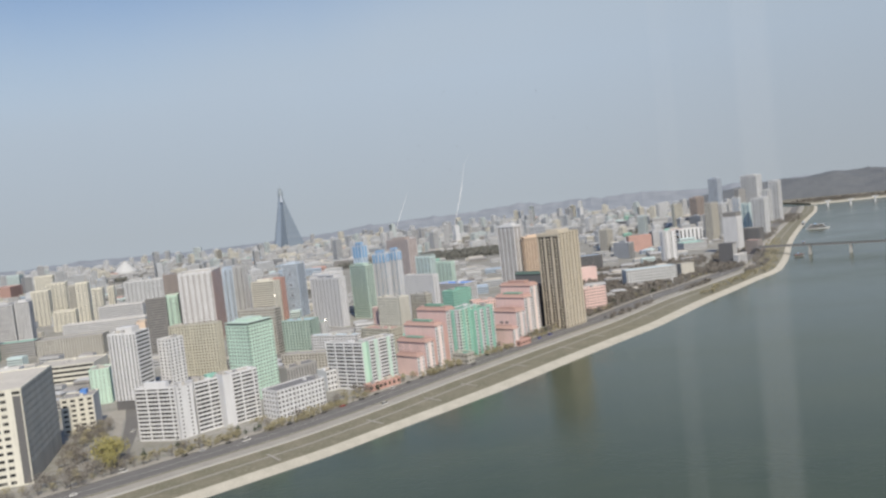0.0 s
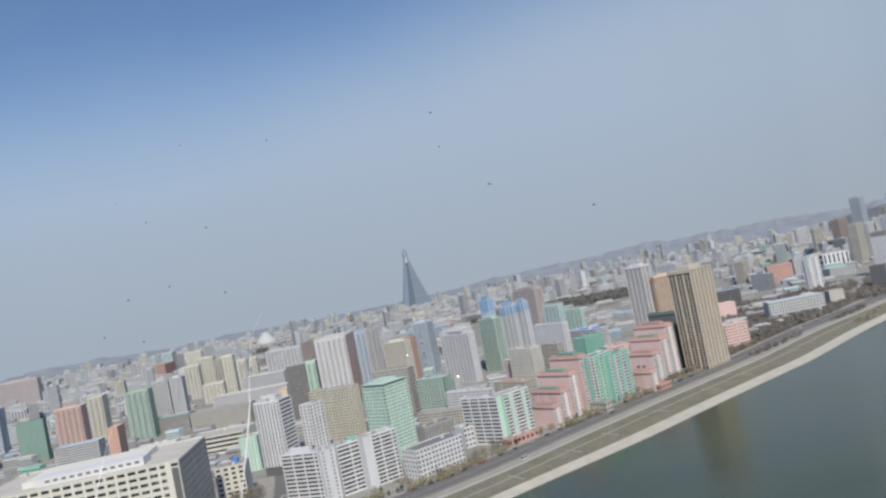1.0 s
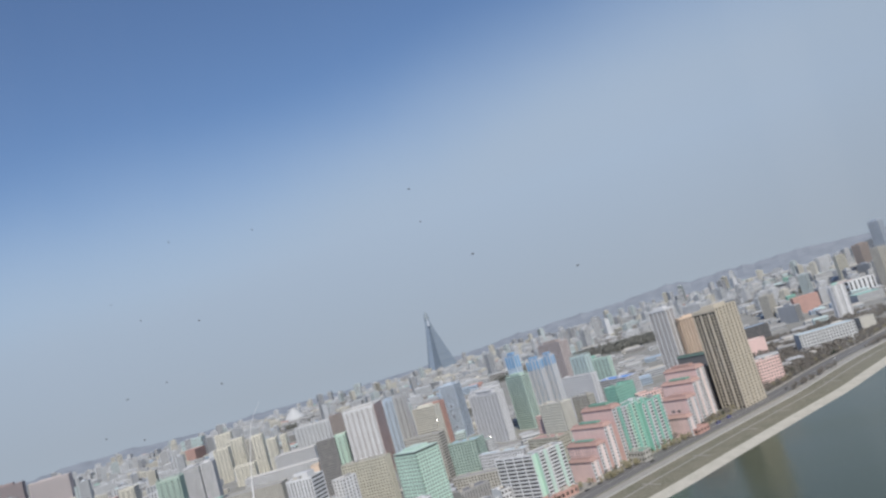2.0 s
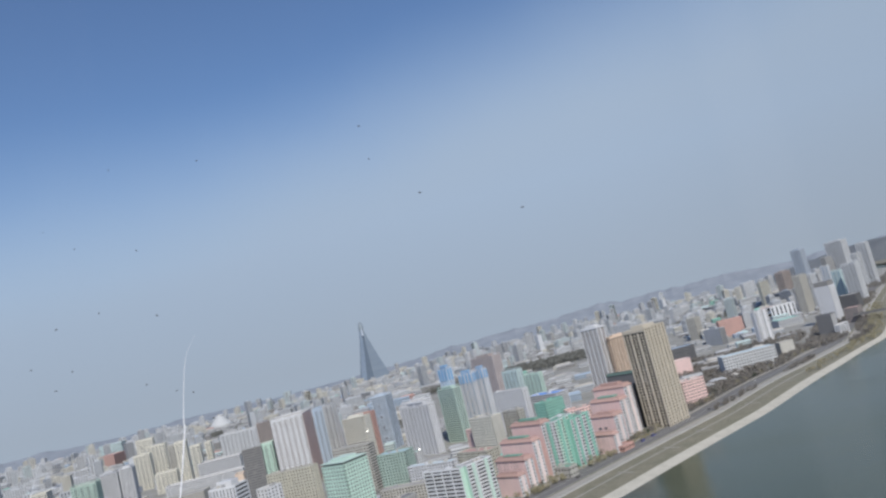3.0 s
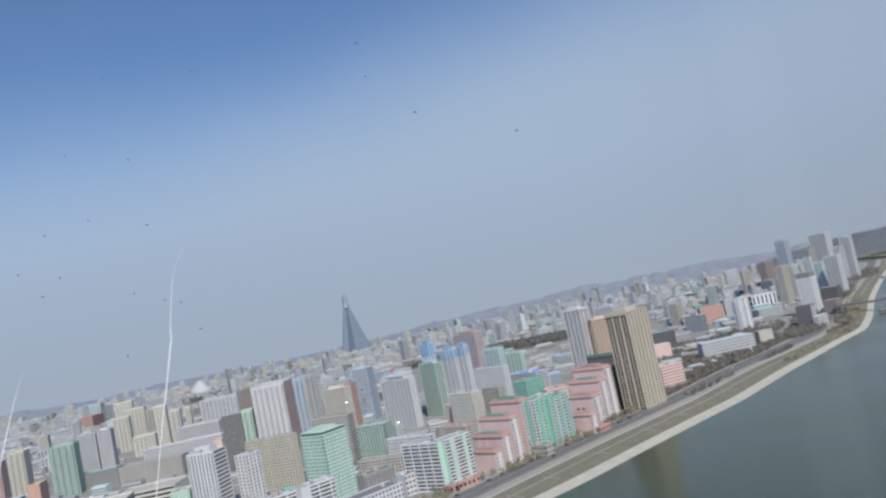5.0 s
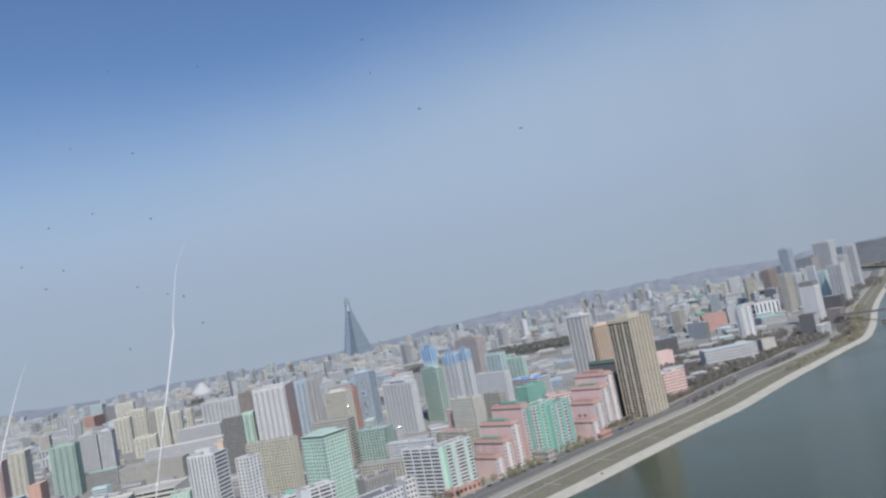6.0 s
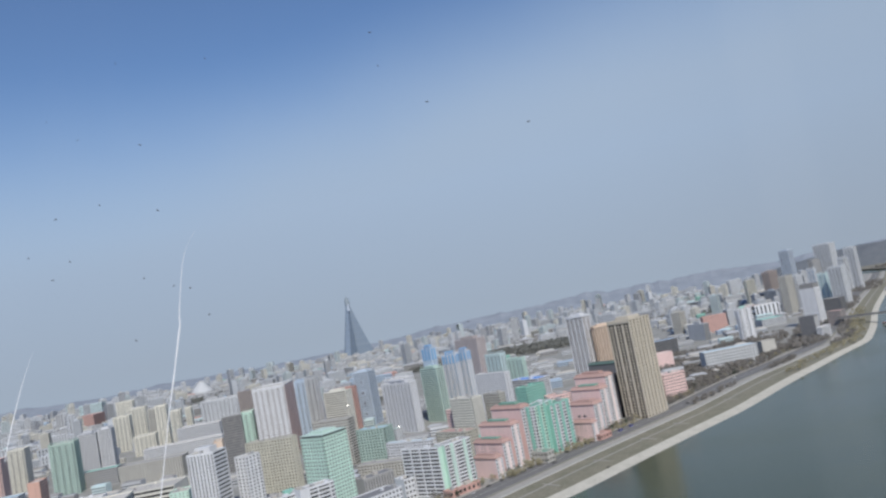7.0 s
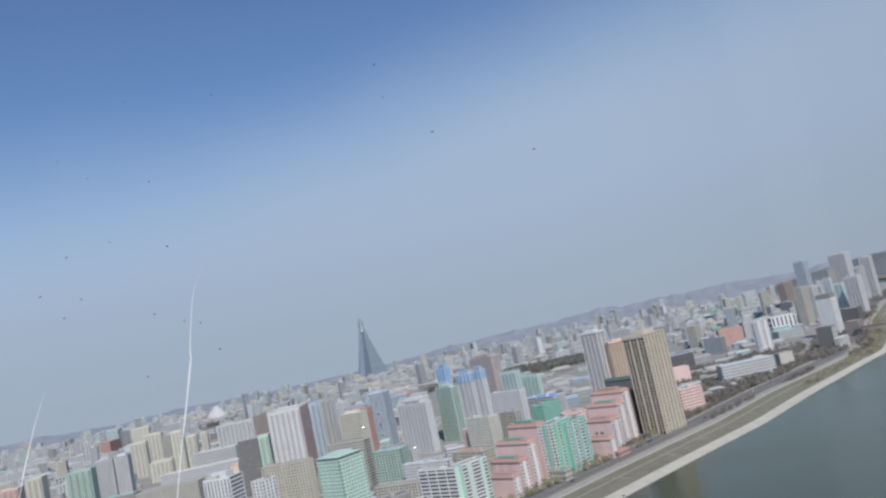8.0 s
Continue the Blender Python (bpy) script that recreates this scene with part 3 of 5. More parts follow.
block("apartment_block", "pink stepped block of flats with red and green roof", -20.3, 709.2, 47.5, 10.3, 40.2, 36.6, wall=PINK, left="blank", right="balcony", roof=ROOF_RED, near=True, rwall=WHITE, strips=PALEPINK, bf=0.44, eave=ROOF_RED, cap=2.5, capm=ROOF_GREEN)
block("apartment_block", "tall pink block of flats with green roof cap", -9.0, 728.4, 47.5, 12.3, 38.4, 47.2, wall=PINK, left="blank", right="balcony", roof=ROOF_RED, near=True, rwall=WHITE, strips=PALEPINK, bf=0.44, eave=ROOF_RED, cap=3, capm=ROOF_GREEN)
block("apartment_tower", "white and green tower of flats with ribbon balconies", 4.1, 725.8, 60, 35.4, 14.5, 47.2, wall=WHITE, left="balcony", right="balcony", rwall=MINT, roof=ROOF_GREEN, near=True, strips=TEAL)
block("apartment_tower", "teal green tower of flats with white balconies", 18.5, 741.0, 52, 32.5, 16.0, 43.5, wall=TEAL, left="blank", right="balcony", rwall=WHITE, roof=ROOF_GREEN, near=True, strips=TEAL)
block("apartment_block", "teal block with open balconies behind the riverside row", -0.5, 861.7, 47.5, 31.9, 15.8, 50.0, wall=TEAL, left="punch", right="punch", roof=ROOF_GREEN, near=True)
block("apartment_block", "pink long block with ribbon windows", 21.0, 856.4, 10, 26.3, 18.6, 36.0, wall=PINK, left="blank", right="punch", roof=ROOF_RED, near=True)
block("apartment_block", "pink low stepped block with a red base", 55.5, 762.6, 47.5, 8.0, 23.4, 16.8, wall=PINK, left="holes", right="balcony", roof=ROOF_RED, near=True, rwall=WHITE, strips=PALEPINK, bf=0.44, eave=ROOF_RED)
block("apartment_block", "pink block of flats with dark signs on its end wall", 62.8, 796.3, 47.5, 15.1, 29.9, 28.5, wall=PINK, left="blank", right="balcony", roof=ROOF_RED, near=True, rwall=WHITE, strips=PALEPINK, bf=0.44, eave=ROOF_RED, cap=2, capm=ROOF_RED, sign=True)
block("apartment_block", "pink block of flats with tiled red roof", 74.4, 816.7, 47.5, 13.5, 38.4, 39.7, wall=PINK, left="blank", right="balcony", roof=ROOF_RED, near=True, rwall=WHITE, strips=PALEPINK, bf=0.44, eave=ROOF_RED, cap=2.5, capm=ROOF_GREEN)
block("apartment_block", "tall pink block of flats with red roof", 83.5, 833.4, 47.5, 13.9, 40.4, 49.8, wall=PINK, left="blank", right="balcony", roof=ROOF_RED, near=True, rwall=WHITE, strips=PALEPINK, bf=0.44, eave=ROOF_RED, cap=3, capm=ROOF_RED)
block("office_building", "dark glazed slab beside the tan tower", 97.1, 860.7, 47.5, 11.1, 11.1, 46.0, wall=DARK, left="blank", right="bands", roof=ROOF_DARK, near=True)
block("apartment_tower", "tan high-rise tower with dark glass for shaded balconies", 120.0, 833.1, 47.5, 38.6, 28.1, 104.0, wall=TAN2, left="loggia", right="ribs", bay=8.5, rbay=6.4, floor=3.1, roof=ROOF_PALE, near=True, cap=4)
block("apartment_block", "pink five-storey block near the river road", 157.7, 926.5, 22, 31.1, 15.4, 28.1, wall=PINK, left="punch", right="punch", floor=3.4, roof=ROOF_PALE, near=True)
block("shop_row", "brick-red shop row along the pavement", -77.4, 633.4, 43, 33.6, 8.0, 5.5, wall=REDB, left="punch", right="punch", floor=5, bay=5, roof=ROOF_RED, near=True)
block("pavilion", "grey pavilion with a green roof", 5.9, 703.8, 47.5, 11.5, 17.0, 9.0, wall=GREYTAN, left="punch", right="punch", floor=4.2, roof=ROOF_GREEN, near=True)
block("shop_row", "red-brown low shop base of the pink flats", 61.0, 760.5, 47.5, 18.4, 35.2, 5.0, wall=REDB, left="punch", right="punch", floor=5, bay=5, roof=ROOF_RED, near=True)
block("apartment_block", "orange rooftop block behind the white office tower", -295.7, 730.8, 104, 16.4, 8.0, 68.0, wall=ORANGE, left="blank", right="blank", roof=ROOF_PALE)
block("office_building", "low block with a teal sheet roof", -583.2, 1056.1, 96, 22.8, 57.4, 22.0, wall=GREY, left="bands", right="bands", roof=ROOF_TEAL)
block("office_building", "white low block with round windows", -446.2, 773.8, 100, 12.9, 43.9, 30.0, wall=WHITE, left="holes", right="blank", roof=ROOF_PALE, near=True)
block("apartment_tower", "white tower with brown balcony stripes", 112.6, 1297.1, 47.5, 21.0, 34.4, 100.0, wall=WHITE, glass=BROWNGLASS, left="loggia", right="loggia", bay=8.5, roof=ROOF_PALE, cap=4)
block("apartment_tower", "orange tower of flats with dark recessed balconies", 128.6, 1295.4, 25, 34.0, 9.3, 78.0, wall=ORANGE, left="loggia", right="loggia", bay=6, glass=BROWNGLASS, roof=ROOF_RED, cap=3)
block("apartment_tower", "pale tower with a notched roof", 189.8, 1482.8, 47.5, 23.2, 38.2, 84.0, wall=HAZEWHITE, left="punch", right="slat", glass=HAZEGLASS, roof=ROOF_PALE, cap=5)
block("apartment_tower", "green tower of flats with curved ribbon balconies", -118.2, 1080.1, 47.5, 14.1, 34.6, 74.0, wall=MINT2, left="bands", right="bands", glass=GLASS, roof=ROOF_PALE, cap=4)
block("apartment_tower", "blue and white tower with a stepped crown", -123.7, 1099.9, 47.5, 10.9, 18.8, 101.0, wall=PALEBLUE, left="balcony", right="slat", roof=ROOF_PALE, glass=BLUEGLASS, cap=6, blue_top=16, capm=BLUE)
block("apartment_tower", "white tower with blue crown", -91.8, 1112.3, 60, 8.9, 23.4, 86.0, wall=WHITE, left="slat", right="slat", bay=4.5, roof=ROOF_PALE, glass=BLUEGLASS, cap=6, blue_top=12, capm=BLUE)
block("apartment_tower", "white tower with blue crown beside its twin", -76.8, 1139.2, 60, 12.5, 16.4, 86.0, wall=WHITE, left="slat", right="slat", bay=4.5, roof=ROOF_PALE, glass=BLUEGLASS, cap=6, blue_top=12, capm=BLUE)
block("apartment_tower", "brownish tower with pale floor bands and bronze windows", -68.7, 1348.9, 47.5, 21.6, 55.8, 93.0, wall=GREYPINK, left="bands", right="bands", glass=BROWNGLASS, capm=BROWN, roof=ROOF_PALE, cap=5)
block("apartment_tower", "pale blue-grey tower with four dark square panels", -233.5, 1179.5, 72, 23.9, 26.9, 81.0, wall=PALEBLUE, left="bands", right="bands", squares=True, roof=ROOF_PALE, cap=4)
block("apartment_tower", "white slab tower with narrow windows", -150.2, 1023.2, 47.5, 11.9, 60.7, 66.0, wall=WHITE, left="stack", right="punch", bay=2.8, roof=ROOF_PALE, cap=4)
block("apartment_tower", "white narrow tower with dark stripes", -166.2, 1057.0, 47.5, 23.6, 37.0, 70.0, wall=WHITE, left="slat", right="punch", roof=ROOF_PALE)
block("apartment_tower", "pale blue twin tower with stacked balconies", -318.8, 1123.5, 72, 10.3, 16.6, 88.0, wall=PALEBLUE, left="balcony", right="slat", roof=ROOF_PALE, cap=4)
block("apartment_tower", "pale grey tower with stacked balconies beside its twin", -300.7, 1116.3, 72, 12.1, 16.4, 90.0, wall=PALEGREY, left="balcony", right="slat", roof=ROOF_PALE, cap=4)
block("apartment_tower", "white high-rise with dark recessed balcony stacks and red side", -313.7, 1012.0, 98, 81.5, 43.1, 94.0, wall=WHITE, left="stack", right="bands", rwall=REDWALL, bay=7, roof=ROOF_PALE, glass=BROWNGLASS)
block("apartment_tower", "dark brown slab beside the high-rise", -400.5, 1128.1, 104, 10.0, 20.0, 88.0, wall=BROWN, left="bands", right="blank", roof=ROOF_PALE)
block("office_building", "dark grey slab tower with ribbed sides", -356.8, 954.7, 104, 9.0, 24.3, 70.0, wall=DARKGREY, left="bands", right="bands", roof=ROOF_DARK)
block("apartment_block", "green slab with pale balconies", -367.5, 1027.2, 104, 24.0, 15.2, 66.0, wall=MINT, left="balcony", right="blank", roof=ROOF_PALE)
terraces = block("office_building", "cream stepped block with terraces", -244.5, 1058.6, 72, 17.0, 36.4, 68.0, wall=CREAM, glass=GLASS, left="bands", right="punch", roof=ROOF_PALE, cap=4)
block("apartment_block", "red-brown slab of flats", -250.5, 1134.4, 72, 11.7, 35.8, 66.0, wall=REDB, left="punch", right="punch", roof=ROOF_RED)
block("apartment_block", "grey-green block with faded blue roof", -154.4, 817.3, 72, 18.6, 35.4, 41.0, wall=GREYGREEN, left="punch", right="punch", roof=ROOF_BLUE, near=True)
block("apartment_block", "grey-tan block with a flat roof", -203.0, 865.2, 72, 15.2, 48.1, 52.0, wall=GREYTAN, left="punch", right="bands", roof=ROOF_GREY, near=True)
block("apartment_block", "cream block of flats with square windows", -62.2, 874.3, 47.5, 16.6, 36.8, 48.0, wall=CREAM, left="punch", right="blank", rwall=GREYTAN, roof=ROOF_PALE, near=True)
block("apartment_block", "grey-tan slab of flats with windows", -32.7, 891.6, 47.5, 11.7, 24.5, 46.0, wall=GREYTAN, left="punch", right="punch", roof=ROOF_GREY, near=True)
block("apartment_block", "pink low block behind the flats", -69.1, 895.0, 47.5, 11.3, 39.8, 34.0, wall=PINK, left="punch", right="punch", roof=ROOF_RED, near=True)
block("apartment_block", "tan low block with a red-brown roof", -67.0, 763.2, 47.5, 17.6, 43.1, 30.0, wall=TAN, left="punch", right="punch", roof=ROOF_RED, near=True)
block("apartment_block", "long low block with pale blue roof", -102.5, 778.5, 64, 8.7, 57.0, 26.0, wall=WHITE, left="punch", right="punch", roof=ROOF_BLUE, near=True)
block("apartment_block", "long grey low block with windows", -96.3, 751.6, 75, 16.0, 87.2, 14.0, wall=GREYTAN, left="punch", right="punch", roof=ROOF_GREY, near=True)
block("apartment_tower", "pale teal slab tower with ribs", -29.2, 1155.5, 47.5, 12.7, 30.3, 72.0, wall=PALETEAL, left="slat", right="slat", roof=ROOF_PALE)
block("apartment_block", "mint slab with ribbon balconies", 1.5, 1114.7, 47.5, 8.0, 29.7, 64.0, wall=MINT2, left="balcony", right="stack", roof=ROOF_PALE)
block("apartment_block", "white slab with dark recesses", -24.8, 1025.6, 47.5, 11.3, 54.6, 56.0, wall=WHITE, left="punch", right="slat", roof=ROOF_PALE)
block("office_building", "low wide hall with a bright blue roof", 17.5, 1042.9, 47.5, 24.3, 53.4, 38.0, wall=WHITE, left="bands", right="bands", roof=ROOF_BRIGHT, near=True)
block("hall", "dark hipped hall with a heavy roof", 119.9, 1015.5, 47.5, 8.0, 44.7, 42.0, wall=DARK, left="blank", right="blank", roof=ROOF_GREEN, eave=DARKGREEN)
block("apartment_tower", "white tower of flats with ribbon windows", -670.7, 1168.7, 104, 17.6, 26.9, 66.0, wall=WHITE, left="bands", right="bands", roof=ROOF_PALE, glass=GLASS, cap=4)
block("apartment_tower", "white tower of flats with ribbon windows beside its twin", -650.3, 1177.0, 104, 24.0, 20.0, 68.0, wall=WHITE, left="bands", right="bands", roof=ROOF_PALE, glass=GLASS, cap=4)
block("office_building", "long grey government block with rows of windows", -469.6, 1017.1, 96, 27.9, 86.2, 26.0, wall=GREYTAN, left="punch", right="punch", roof=ROOF_GREY)
block("office_building", "white long terrace block with ribbons", -474.6, 1175.5, 96, 25.5, 122.0, 26.0, wall=WHITE, left="bands", right="bands", roof=ROOF_PALE)
block("office_building", "white stepped office block", -509.6, 1260.4, 96, 34.0, 71.0, 40.0, wall=WHITE, left="bands", right="bands", roof=ROOF_PALE)
block("apartment_block", "pale slab of flats with ribbon windows", -542.5, 1446.8, 96, 34.0, 70.2, 66.0, wall=HAZEWHITE, left="stack", right="slat", glass=HAZEGLASS, roof=ROOF_PALE)
block("office_building", "low wide hall with a flat beige roof", -393.6, 822.3, 96, 48.0, 66.3, 20.0, wall=CREAM, left="bands", right="blank", floor=5, roof=ROOF_PALE, near=True)
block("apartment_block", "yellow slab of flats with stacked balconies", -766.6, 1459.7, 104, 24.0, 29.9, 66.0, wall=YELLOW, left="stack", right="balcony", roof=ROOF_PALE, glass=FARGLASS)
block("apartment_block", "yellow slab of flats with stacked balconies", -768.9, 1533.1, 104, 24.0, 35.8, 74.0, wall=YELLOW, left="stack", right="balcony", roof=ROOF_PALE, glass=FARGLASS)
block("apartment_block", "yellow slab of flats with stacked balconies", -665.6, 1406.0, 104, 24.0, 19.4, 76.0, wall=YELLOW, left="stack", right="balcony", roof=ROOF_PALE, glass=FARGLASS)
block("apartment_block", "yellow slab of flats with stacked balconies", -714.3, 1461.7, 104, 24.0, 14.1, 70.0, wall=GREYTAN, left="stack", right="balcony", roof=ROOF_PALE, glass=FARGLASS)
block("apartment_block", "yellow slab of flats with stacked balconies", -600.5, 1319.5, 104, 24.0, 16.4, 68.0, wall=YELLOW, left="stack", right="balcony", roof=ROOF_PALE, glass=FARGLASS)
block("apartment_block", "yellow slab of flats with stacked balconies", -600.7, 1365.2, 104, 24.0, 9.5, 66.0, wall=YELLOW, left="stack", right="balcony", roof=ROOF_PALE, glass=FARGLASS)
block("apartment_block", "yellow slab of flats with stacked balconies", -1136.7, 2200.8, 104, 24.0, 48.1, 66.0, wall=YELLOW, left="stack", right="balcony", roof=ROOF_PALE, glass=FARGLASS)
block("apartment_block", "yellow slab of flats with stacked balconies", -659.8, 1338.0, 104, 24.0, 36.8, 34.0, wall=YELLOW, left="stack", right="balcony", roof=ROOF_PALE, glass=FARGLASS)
block("apartment_block", "blue and white slab of flats", -1436.0, 2566.9, 96, 35.0, 76.7, 64.0, wall=PALETEAL, left="slat", right="bands", glass=HAZEGLASS, roof=ROOF_PALE)
block("apartment_block", "brick red low block far off", -1272.3, 2218.5, 96, 90.8, 53.8, 44.0, wall=REDB, left="bands", right="bands", glass=HAZEGLASS, roof=ROOF_RED)
block("apartment_tower", "white slab tower with square windows", 390.6, 1391.4, 25, 27.9, 12.3, 54.6, wall=WHITE, left="blank", right="punch", glass=GLASS, roof=ROOF_PALE)
block("hall", "white hall with a tall dark colonnade", 505.5, 1684.0, 8, 54.6, 23.0, 36.0, wall=WHITE, left="bands", right="slat", bay=9, floor=14, glass=GLASS, roof=ROOF_PALE)
block("hall", "low hall with green roof", 481.7, 1578.1, 8, 49.9, 40.4, 14.0, wall=HAZEWHITE, left="bands", right="bands", glass=HAZEGLASS, roof=ROOF_TEAL)
block("office_building", "long office block with blue roof and windows", 251.8, 1108.1, 6, 75.8, 19.8, 24.0, wall=PALEGREY, left="blank", right="punch", floor=4, bay=4, roof=ROOF_BLUE)
block("office_building", "grey block beside the blue-roofed office", 345.7, 1155.6, 20, 23.0, 11.1, 20.0, wall=GREYTAN, left="bands", right="blank", roof=ROOF_GREY)
block("apartment_block", "red brick long block of flats", 391.2, 1668.7, 8, 52.2, 13.3, 34.0, wall=REDB, left="blank", right="punch", glass=HAZEGLASS, roof=ROOF_RED)
block("apartment_tower", "tan slab tower with ribbon windows", 670.2, 2260.6, 25, 32.5, 12.1, 72.0, wall=TAN, left="blank", right="bands", glass=HAZEGLASS, roof=ROOF_PALE)
block("apartment_tower", "dark brown ribbed tower of flats", 792.7, 2431.6, 47.5, 59.3, 22.8, 80.0, wall=BROWN, left="slat", right="slat", glass=HAZEGLASS, roof=ROOF_PALE, cap=5)
block("apartment_tower", "tan slab tower beside the avenue", 612.7, 1778.7, 47.5, 38.4, 16.4, 82.0, wall=GREYTAN, left="punch", right="slat", glass=HAZEGLASS, roof=ROOF_PALE)
block("apartment_tower", "white ribbed tower beside the avenue", 649.3, 1815.0, 47.5, 33.4, 11.1, 78.0, wall=HAZEWHITE, left="slat", right="slat", glass=HAZEGLASS, roof=ROOF_PALE)
block("apartment_tower", "white tower with a grey banded top", 538.1, 1433.3, 47.5, 27.3, 26.1, 65.9, wall=WHITE, left="holes", right="slat", roof=ROOF_DARK, cap=9, capm=DARKGREY, capf=0.03, near=True)
block("office_building", "dark glazed block by the promenade", 456.7, 1241.0, 47.5, 16.4, 23.6, 34.6, wall=DARK, left="blank", right="blank", rwall=GREY, roof=ROOF_DARK)
block("office_building", "white low block by the promenade", 459.0, 1226.8, 47.5, 35.6, 8.0, 16.7, wall=WHITE, left="bands", right="bands", roof=ROOF_PALE)
block("office_building", "brown low block near the bridge", 548.5, 1368.3, 47.5, 22.0, 22.4, 24.0, wall=BROWN, left="bands", right="bands", glass=HAZEGLASS, roof=ROOF_RED)
block("hall", "dark hall with a white roof edge", 648.4, 1606.2, 47.5, 25.9, 35.8, 28.0, wall=DARK, left="slat", right="slat", roof=ROOF_PALE)
block("apartment_tower", "white tower with pale blue stripes", 723.5, 1901.8, 47.5, 14.5, 17.0, 84.0, wall=HAZEWHITE, left="slat", right="slat", roof=ROOF_PALE, glass=BLUEGLASS)
block("apartment_tower", "pale blue tower with white ribs", 704.7, 1792.8, 47.5, 21.0, 18.6, 72.0, wall=PALETEAL, left="slat", right="slat", roof=ROOF_PALE, glass=BLUEGLASS)
block("apartment_tower", "white tower with dark vertical recesses", 712.9, 1726.8, 47.5, 28.1, 28.1, 84.0, wall=HAZEWHITE, left="slat", right="slat", bay=6, glass=HAZEGLASS, roof=ROOF_PALE)
block("apartment_tower", "dark blue-grey high-rise with ribs", 796.6, 2245.9, 47.5, 32.7, 27.5, 135.0, wall=BLUEGREY, left="slat", right="slat", glass=HAZEGLASS, roof=ROOF_PALE, cap=5)
block("apartment_tower", "pale high-rise with flat top", 946.3, 2336.5, 47.5, 46.7, 46.9, 132.0, wall=HAZEWHITE, left="slat", right="slat", glass=HAZEGLASS, roof=ROOF_PALE, cap=4)
block("apartment_tower", "white slim high-rise with ribs", 932.7, 2157.4, 47.5, 27.3, 25.1, 111.0, wall=HAZEWHITE, left="slat", right="slat", glass=HAZEGLASS, roof=ROOF_PALE, cap=4)
block("apartment_tower", "white stepped high-rise with ribs", 883.3, 2112.8, 47.5, 34.6, 15.4, 90.0, wall=HAZEWHITE, left="slat", right="bands", glass=HAZEGLASS, roof=ROOF_PALE)
block("apartment_tower", "grey high-rise behind white towers", 875.0, 2294.7, 47.5, 52.8, 13.7, 94.0, wall=GREY, left="bands", right="slat", glass=HAZEGLASS, roof=ROOF_PALE)
block("apartment_tower", "white pair of slabs on the hill side", 788.9, 2850.6, 47.5, 73.6, 13.9, 62.0, wall=HAZEWHITE, left="slat", right="slat", glass=HAZEGLASS, roof=ROOF_PALE)
block("office_building", "white low stepped block", 684.8, 2559.1, 8, 72.2, 8.0, 24.0, wall=HAZEWHITE, left="bands", right="bands", glass=HAZEGLASS, roof=ROOF_PALE)
block("office_building", "white building with tall columns", 855.9, 3391.6, 20, 65.5, 70.6, 24.0, wall=HAZEWHITE, left="slat", right="slat", glass=HAZEGLASS, roof=ROOF_PALE)
block("hall", "blue-roofed hall behind the tan tower", 228.4, 1368.8, 8, 44.7, 26.7, 28.0, wall=DARK, left="bands", right="bands", roof=ROOF_PALEBLUE)
block("hall", "pink hall beside the park", 203.4, 1208.1, 8, 26.3, 17.4, 24.0, wall=PINK, left="blank", right="blank", roof=ROOF_PALE)
block("office_building", "white long government block", 511.1, 2977.6, 10, 128.8, 133.7, 30.0, wall=HAZEWHITE, left="bands", right="slat", glass=HAZEGLASS, roof=ROOF_PALE)
block("apartment_tower", "brown striped tower of flats", 367.0, 1770.9, 47.5, 25.7, 21.2, 48.0, wall=GREYTAN, left="punch", right="slat", glass=HAZEGLASS, roof=ROOF_PALE)
block("apartment_tower", "white and pink tower of flats with stacked balconies", -834.6, 955.2, 104, 24.0, 45.3, 80.0, wall=WHITE, rwall=PINK, left="stack", right="bands", roof=ROOF_PALE, near=True)
block("apartment_tower", "pale blue slab of flats with ribbon windows", -959.0, 1137.8, 104, 24.0, 22.8, 74.0, wall=PALEBLUE, glass=GLASS, left="bands", right="bands", roof=ROOF_PALE)
block("apartment_tower", "dark plum slab tower far off", -2084.2, 2461.9, 104, 24.0, 150.0, 88.0, wall=PLUM, left="bands", right="bands", glass=HAZEGLASS, roof=ROOF_DARK, cap=8)
block("apartment_tower", "pale ribbed slab tower of flats", -1523.3, 1975.5, 104, 24.0, 110.6, 86.0, wall=GREYPINK, left="slat", right="slat", glass=HAZEGLASS, roof=ROOF_PALE, cap=4)
block("office_building", "dark green blank block", -769.4, 994.3, 104, 11.7, 37.6, 58.0, wall=DEEPGREEN, left="blank", right="blank", roof=ROOF_DARK)
block("apartment_block", "faded rust-red slab of flats with stacked balconies", -716.0, 1006.2, 104, 22.2, 37.8, 66.0, wall=REDWALL, left="slat", right="bands", roof=ROOF_PALE)
block("apartment_block", "cream slab of flats with ribs", -740.3, 1094.8, 104, 24.0, 23.2, 68.0, wall=YELLOW, left="slat", right="bands", roof=ROOF_PALE)
block("office_building", "grey-blue wide hall with blue strip roof", -610.9, 879.9, 104, 24.0, 54.4, 30.0, wall=PALEGREY, left="bands", right="bands", roof=ROOF_BLUE)
block("apartment_block", "orange block with white roof edge", -520.0, 786.0, 104, 24.0, 12.1, 54.0, wall=CORAL, left="blank", right="bands", roof=ROOF_PALE)
block("apartment_tower", "green slab of flats with stacked balconies", -622.9, 1027.9, 104, 24.0, 33.0, 70.0, wall=GREYGREEN, left="slat", right="slat", roof=ROOF_PALE)


# ---------------------------------------------------------------- mirror panels added to make two sun glints
POLISHED, _, _, pp = base_mat("polished_metal", 0.42, 1.0)
pp.inputs["Base Color"].default_value = (0.9, 0.9, 0.88, 1)


